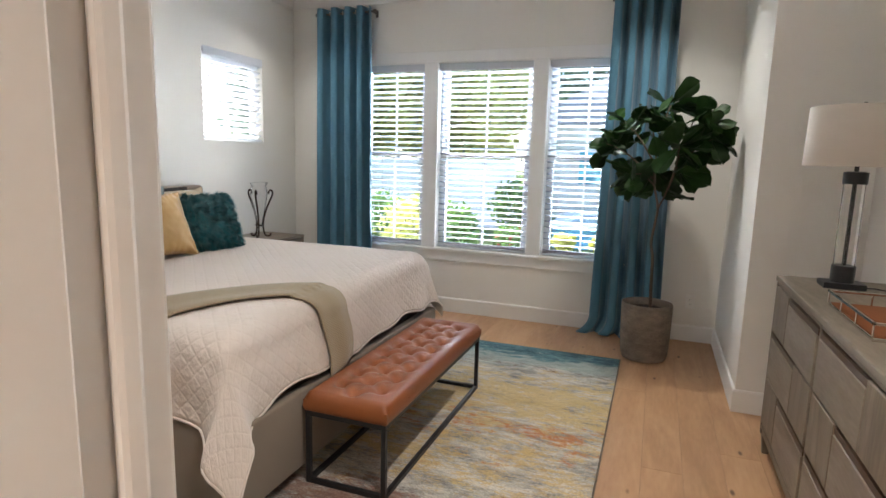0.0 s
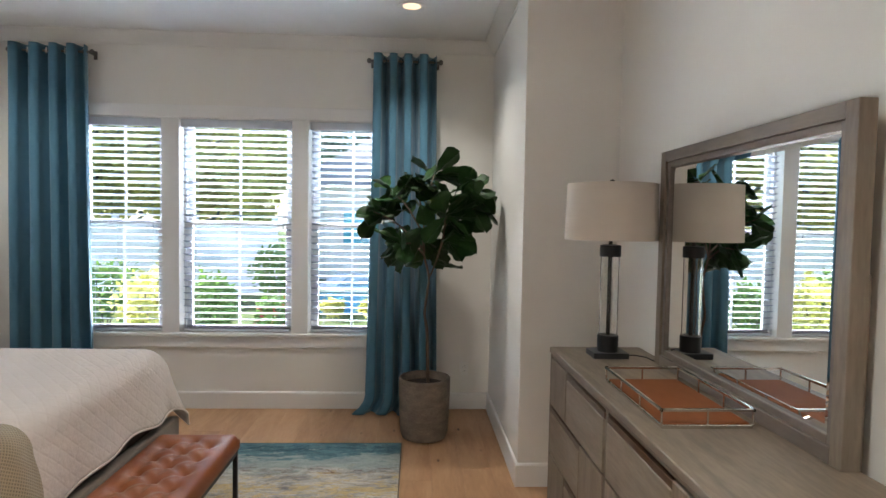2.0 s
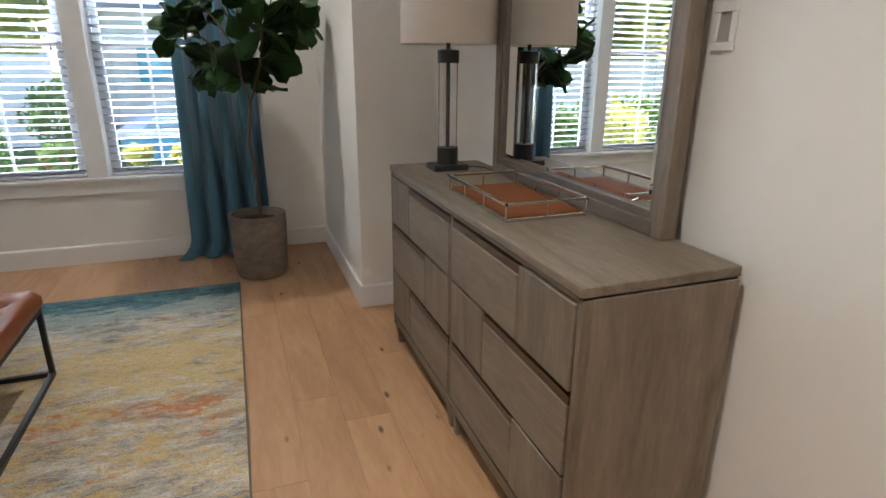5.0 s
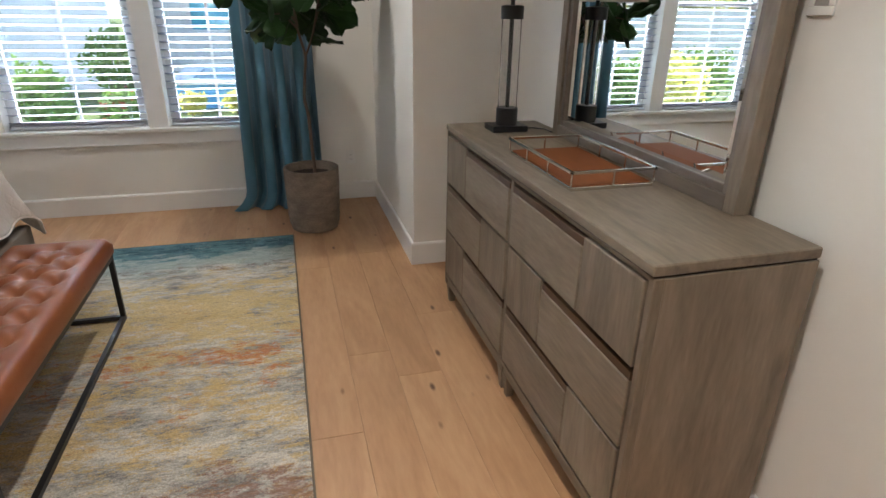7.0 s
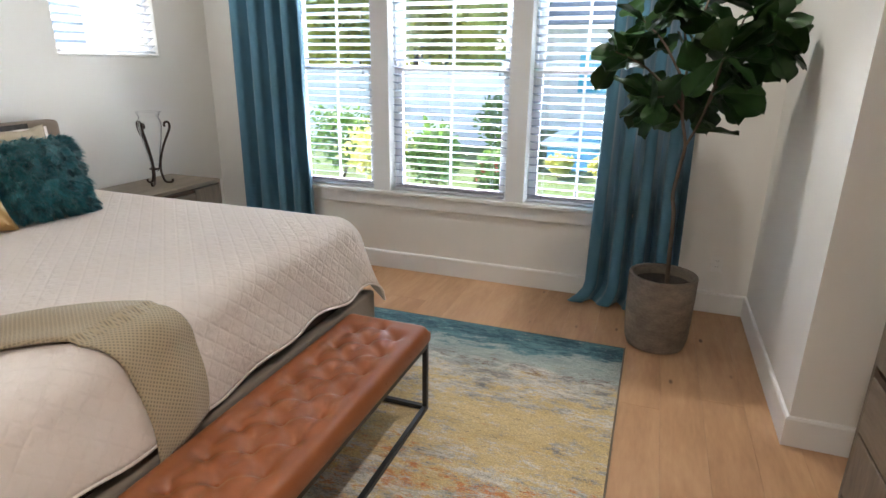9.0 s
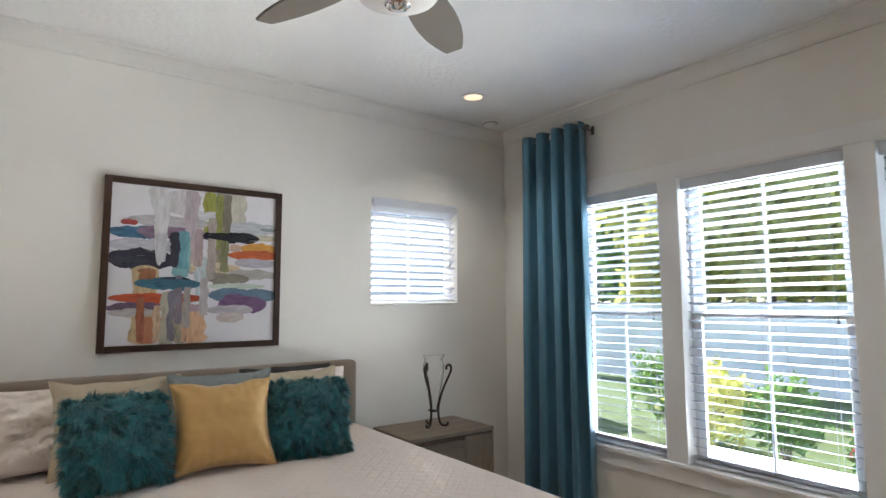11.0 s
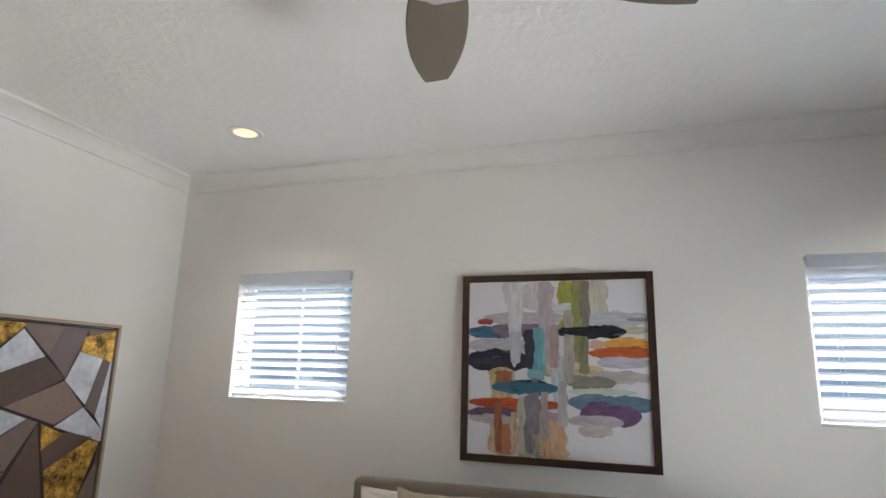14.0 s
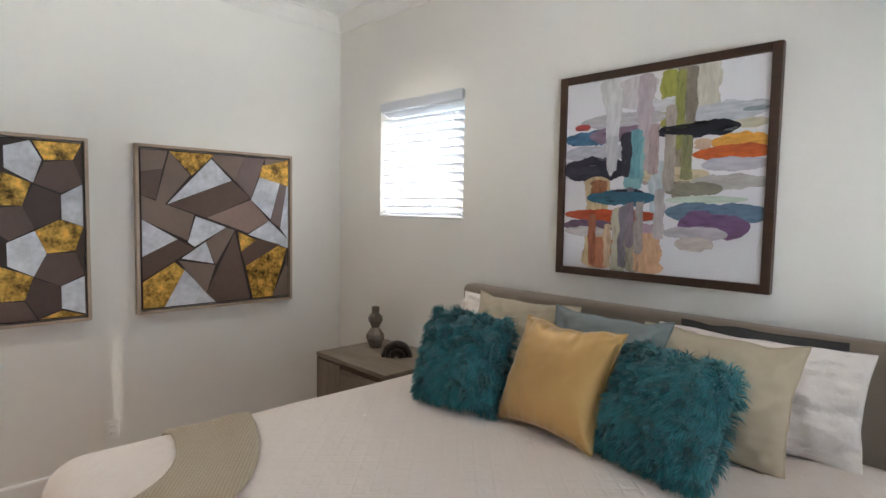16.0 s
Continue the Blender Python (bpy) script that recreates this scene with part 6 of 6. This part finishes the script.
for sx in (0.0, 0.28):
    for k in range(3):
        z = 0.3 - 0.3 * k
        if 0.12 + sx < 0.44:
            facet(canvas_b, "umber", (0.12 + sx, z), (0.25 + sx, z + 0.05), (0.30 + sx, z - 0.08), (0.20 + sx, z - 0.16), (0.09 + sx, z - 0.1)) if sx == 0 else facet(canvas_b, "gold", (0.33, z + 0.08), (0.46, z + 0.06), (0.46, z - 0.1), (0.34, z - 0.08))

art = thing("framed_painting", W + 0.0005, 3.102, 1.804, "colourful abstract brushstroke painting in a walnut frame", "framed painting")
AH, AV, FB = 0.491, 0.48, 0.036
for b in (bx(0, 0.034, -AH, -AH + FB, -AV, AV, 0.002), bx(0, 0.034, AH - FB, AH, -AV, AV, 0.002), bx(0, 0.034, -AH + FB, AH - FB, AV - FB, AV, 0.002), bx(0, 0.034, -AH + FB, AH - FB, -AV, -AV + FB, 0.002)):
    part("frame_bar", b, WALNUT, art)
PAPER = mat("painting_ground", (0.66, 0.65, 0.68), 0.55, vary=0.04, scale=6, fine=200)
sheet = part("canvas", bx(0.004, 0.02, -AH + FB, AH - FB, -AV + FB, AV - FB), PAPER, art, "white painted ground")
brush = [0]


def dry_paint(colour, upright):
    """Thin paint drawn out by the brush, so that the ground shows through in streaks."""
    m = mat("paint", colour, 0.5, vary=0.28 if min(colour) < 0.3 else 0.1, scale=16, fine=120, span=0.4, stretch=(1, 3, 1) if upright else (1, 1, 3))
    nt = m.node_tree
    co, mp, n, r = nt.nodes.new("ShaderNodeTexCoord"), nt.nodes.new("ShaderNodeMapping"), nt.nodes.new("ShaderNodeTexNoise"), nt.nodes.new("ShaderNodeMapRange")
    mp.inputs["Scale"].default_value = (1, 4, 1) if upright else (1, 1, 4)
    n.inputs["Scale"].default_value, n.inputs["Detail"].default_value = 14, 6
    pale = min(colour) > 0.3
    r.inputs["From Min"].default_value, r.inputs["From Max"].default_value = (0.38, 0.62) if pale else (0.33, 0.46)
    r.inputs["To Min"].default_value, r.inputs["To Max"].default_value = 0.75, 0.9 if pale else 1.0
    nt.links.new(co.outputs["Object"], mp.inputs[0])
    nt.links.new(mp.outputs[0], n.inputs["Vector"])
    nt.links.new(n.outputs[0], r.inputs[0])
    nt.links.new(r.outputs[0], nt.nodes["Principled BSDF"].inputs["Alpha"])
    return m


def stroke(u, v, w, h, colour, upright, point=0.0):
    """One brushstroke: centre and size as shares of the canvas, with ragged ends, laid over the ones before."""
    brush[0] += 1
    k = brush[0]
    iw, ih = 2 * (AH - FB), 2 * (AV - FB)
    cy, cz, hw, hh = (u - 0.5) * iw, (v - 0.5) * ih, w * iw * 0.53, h * ih * 0.52
    a, b = (hh, hw) if upright else (hw, hh)
    n = 44
    lean = 0.03 * noise.noise(Vector((k * 5.3, 2.0, 1.0)))
    blunt = 0.5 + 0.5 * abs(noise.noise(Vector((k * 1.9, 7.0, 3.0))))
    upper, lower = [], []
    for i in range(n + 1):
        s = i / n * 2 - 1
        if upright:
            taper = min(1.0, (1 - abs(s)) * a / max(b, 1e-4) * 3 + 0.3) * (1 - point * (1 - s) / 2)
        else:
            taper = (1 - abs(s) ** 2.4) ** blunt + 0.06
        e = taper * (0.40 * noise.noise(Vector((s * 2.3 + k * 3.1, k * 1.7, 0))) + 0.17 * noise.noise(Vector((s * 11, k * 2.1, 4)))) + lean * s * a / b
        f = taper * (0.40 * noise.noise(Vector((s * 2.3 + k * 3.1, k * 1.7, 8))) + 0.17 * noise.noise(Vector((s * 11, k * 2.1, 12)))) - lean * s * a / b
        upper.append((s * a, b * (taper + e)))
        lower.append((s * a, -b * (taper + f)))
    bm = bmesh.new()
    x = 0.0204 + 0.00013 * k
    lim_y, lim_z = AH - FB - 0.001, AV - FB - 0.001
    rows = []
    for p, q in zip(upper, lower):
        pair = []
        for s, d in (p, q):
            yy, zz = (cy + d, cz + s) if upright else (cy + s, cz + d)
            pair.append(bm.verts.new((x, max(-lim_y, min(lim_y, yy)), max(-lim_z, min(lim_z, zz)))))
        rows.append(pair)
    for p, q in zip(rows, rows[1:]):
        bm.faces.new((p[0], p[1], q[1], q[0]))
    part("brushstroke", bm, dry_paint(colour, upright), sheet)


stroke(0.41, 0.91, 0.18, 0.16, (0.62, 0.58, 0.6), True)
stroke(0.56, 0.86, 0.07, 0.27, (0.3, 0.3, 0.06), True)
stroke(0.64, 0.69, 0.08, 0.62, (0.27, 0.23, 0.18), True)
stroke(0.74, 0.88, 0.11, 0.27, (0.6, 0.57, 0.48), True)
stroke(0.54, 0.83, 0.28, 0.06, (0.66, 0.66, 0.72), False)
stroke(0.82, 0.77, 0.38, 0.08, (0.5, 0.52, 0.57), False)
stroke(0.95, 0.77, 0.11, 0.02, (0.2, 0.24, 0.25), False)
stroke(0.32, 0.78, 0.44, 0.07, (0.5, 0.47, 0.5), False)
stroke(0.10, 0.76, 0.09, 0.03, (0.4, 0.05, 0.04), False)
stroke(0.16, 0.70, 0.32, 0.07, (0.04, 0.13, 0.24), False)
stroke(0.30, 0.71, 0.30, 0.08, (0.2, 0.13, 0.19), False)
stroke(0.19, 0.62, 0.38, 0.09, (0.5, 0.5, 0.56), False)
stroke(0.93, 0.71, 0.15, 0.04, (0.55, 0.5, 0.38), False)
stroke(0.89, 0.63, 0.25, 0.07, (0.62, 0.3, 0.05), False)
stroke(0.85, 0.58, 0.32, 0.06, (0.5, 0.1, 0.02), False)
stroke(0.73, 0.63, 0.07, 0.05, (0.6, 0.42, 0.32), True)
stroke(0.18, 0.53, 0.36, 0.12, (0.02, 0.02, 0.04), False)
stroke(0.27, 0.75, 0.12, 0.49, (0.66, 0.65, 0.66), True, 0.85)
stroke(0.46, 0.59, 0.04, 0.28, (0.5, 0.4, 0.4), True)
stroke(0.57, 0.49, 0.37, 0.06, (0.55, 0.45, 0.3), False)
stroke(0.87, 0.53, 0.27, 0.06, (0.5, 0.48, 0.56), False)
stroke(0.85, 0.45, 0.32, 0.07, (0.47, 0.44, 0.42), False)
stroke(0.52, 0.43, 0.07, 0.26, (0.55, 0.63, 0.68), True)
stroke(0.40, 0.57, 0.09, 0.29, (0.2, 0.38, 0.42), True)
stroke(0.64, 0.68, 0.17, 0.04, (0.01, 0.06, 0.07), False)
stroke(0.70, 0.70, 0.36, 0.07, (0.005, 0.008, 0.02), False)
stroke(0.69, 0.42, 0.26, 0.06, (0.2, 0.19, 0.15), False)
stroke(0.75, 0.37, 0.35, 0.03, (0.55, 0.65, 0.55), False)
stroke(0.20, 0.25, 0.13, 0.47, (0.5, 0.38, 0.22), True)
stroke(0.21, 0.43, 0.09, 0.09, (0.3, 0.12, 0.05), True)
stroke(0.27, 0.29, 0.50, 0.06, (0.45, 0.07, 0.02), False)
stroke(0.33, 0.38, 0.36, 0.07, (0.03, 0.13, 0.21), False)
stroke(0.37, 0.41, 0.16, 0.03, (0.01, 0.02, 0.04), False)
stroke(0.80, 0.31, 0.44, 0.09, (0.1, 0.17, 0.25), False)
stroke(0.79, 0.25, 0.30, 0.13, (0.14, 0.07, 0.16), False)
stroke(0.15, 0.23, 0.30, 0.06, (0.13, 0.08, 0.14), False)
stroke(0.14, 0.20, 0.25, 0.05, (0.5, 0.46, 0.47), False)
stroke(0.47, 0.22, 0.16, 0.06, (0.4, 0.28, 0.34), False)
stroke(0.71, 0.21, 0.28, 0.06, (0.5, 0.46, 0.5), False)
stroke(0.71, 0.16, 0.17, 0.06, (0.6, 0.52, 0.48), False)
stroke(0.33, 0.16, 0.07, 0.33, (0.4, 0.38, 0.3), True)
stroke(0.37, 0.18, 0.07, 0.31, (0.18, 0.16, 0.2), True)
stroke(0.41, 0.13, 0.07, 0.25, (0.3, 0.27, 0.2), True)
stroke(0.49, 0.10, 0.13, 0.20, (0.55, 0.33, 0.2), True)
stroke(0.23, 0.09, 0.10, 0.16, (0.42, 0.16, 0.08), True)
stroke(0.28, 0.61, 0.06, 0.18, (0.55, 0.55, 0.58), True)
stroke(0.50, 0.70, 0.03, 0.04, (0.45, 0.05, 0.04), True)
stroke(0.62, 0.80, 0.05, 0.36, (0.24, 0.25, 0.07), True)
stroke(0.67, 0.84, 0.05, 0.30, (0.2, 0.17, 0.14), True)
stroke(0.58, 0.62, 0.05, 0.40, (0.36, 0.31, 0.28), True)
stroke(0.66, 0.60, 0.05, 0.26, (0.2, 0.2, 0.1), True)
stroke(0.45, 0.84, 0.07, 0.30, (0.5, 0.42, 0.46), True)
stroke(0.50, 0.62, 0.05, 0.24, (0.36, 0.27, 0.27), True)
stroke(0.37, 0.60, 0.08, 0.22, (0.03, 0.03, 0.05), True)
stroke(0.41, 0.60, 0.05, 0.24, (0.12, 0.30, 0.35), True)
stroke(0.70, 0.705, 0.34, 0.05, (0.004, 0.006, 0.015), False)
stroke(0.10, 0.52, 0.22, 0.05, (0.03, 0.03, 0.05), False)
stroke(0.39, 0.28, 0.04, 0.30, (0.2, 0.16, 0.2), True)
stroke(0.44, 0.24, 0.04, 0.28, (0.34, 0.3, 0.28), True)
stroke(0.54, 0.30, 0.05, 0.24, (0.5, 0.45, 0.46), True)
stroke(0.18, 0.16, 0.04, 0.26, (0.3, 0.1, 0.05), True)
stroke(0.27, 0.13, 0.04, 0.22, (0.5, 0.36, 0.24), True)
stroke(0.35, 0.385, 0.28, 0.05, (0.03, 0.11, 0.17), False)
stroke(0.88, 0.60, 0.24, 0.035, (0.45, 0.09, 0.02), False)


# ---- floor planks ----
rnd = random.Random(9)
PW = 0.19
x = W
while x < E - 0.002:
    x2 = min(x + PW, E)
    y = S - 0.12 - rnd.uniform(0, 1.2)
    while y < N:
        ln = rnd.uniform(1.3, 2.2)
        a, b = max(y, S - 0.13), min(y + ln, N)
        y += ln
        if b - a < 0.02:
            continue
        if x2 - x > 0.03:
            drop_z = rnd.uniform(0, 0.0004)
            me = bx(-(x2 - x) / 2 + 0.0003, (x2 - x) / 2 - 0.0003, -(b - a) / 2 + 0.0003, (b - a) / 2 - 0.0003, -0.0155, -drop_z, 0.0007)
            ob = part("plank", me, OAK_FLOOR, FLOOR)
            ob.matrix_basis = Matrix.Translation(((x + x2) / 2, (a + b) / 2, 0))
    x += PW
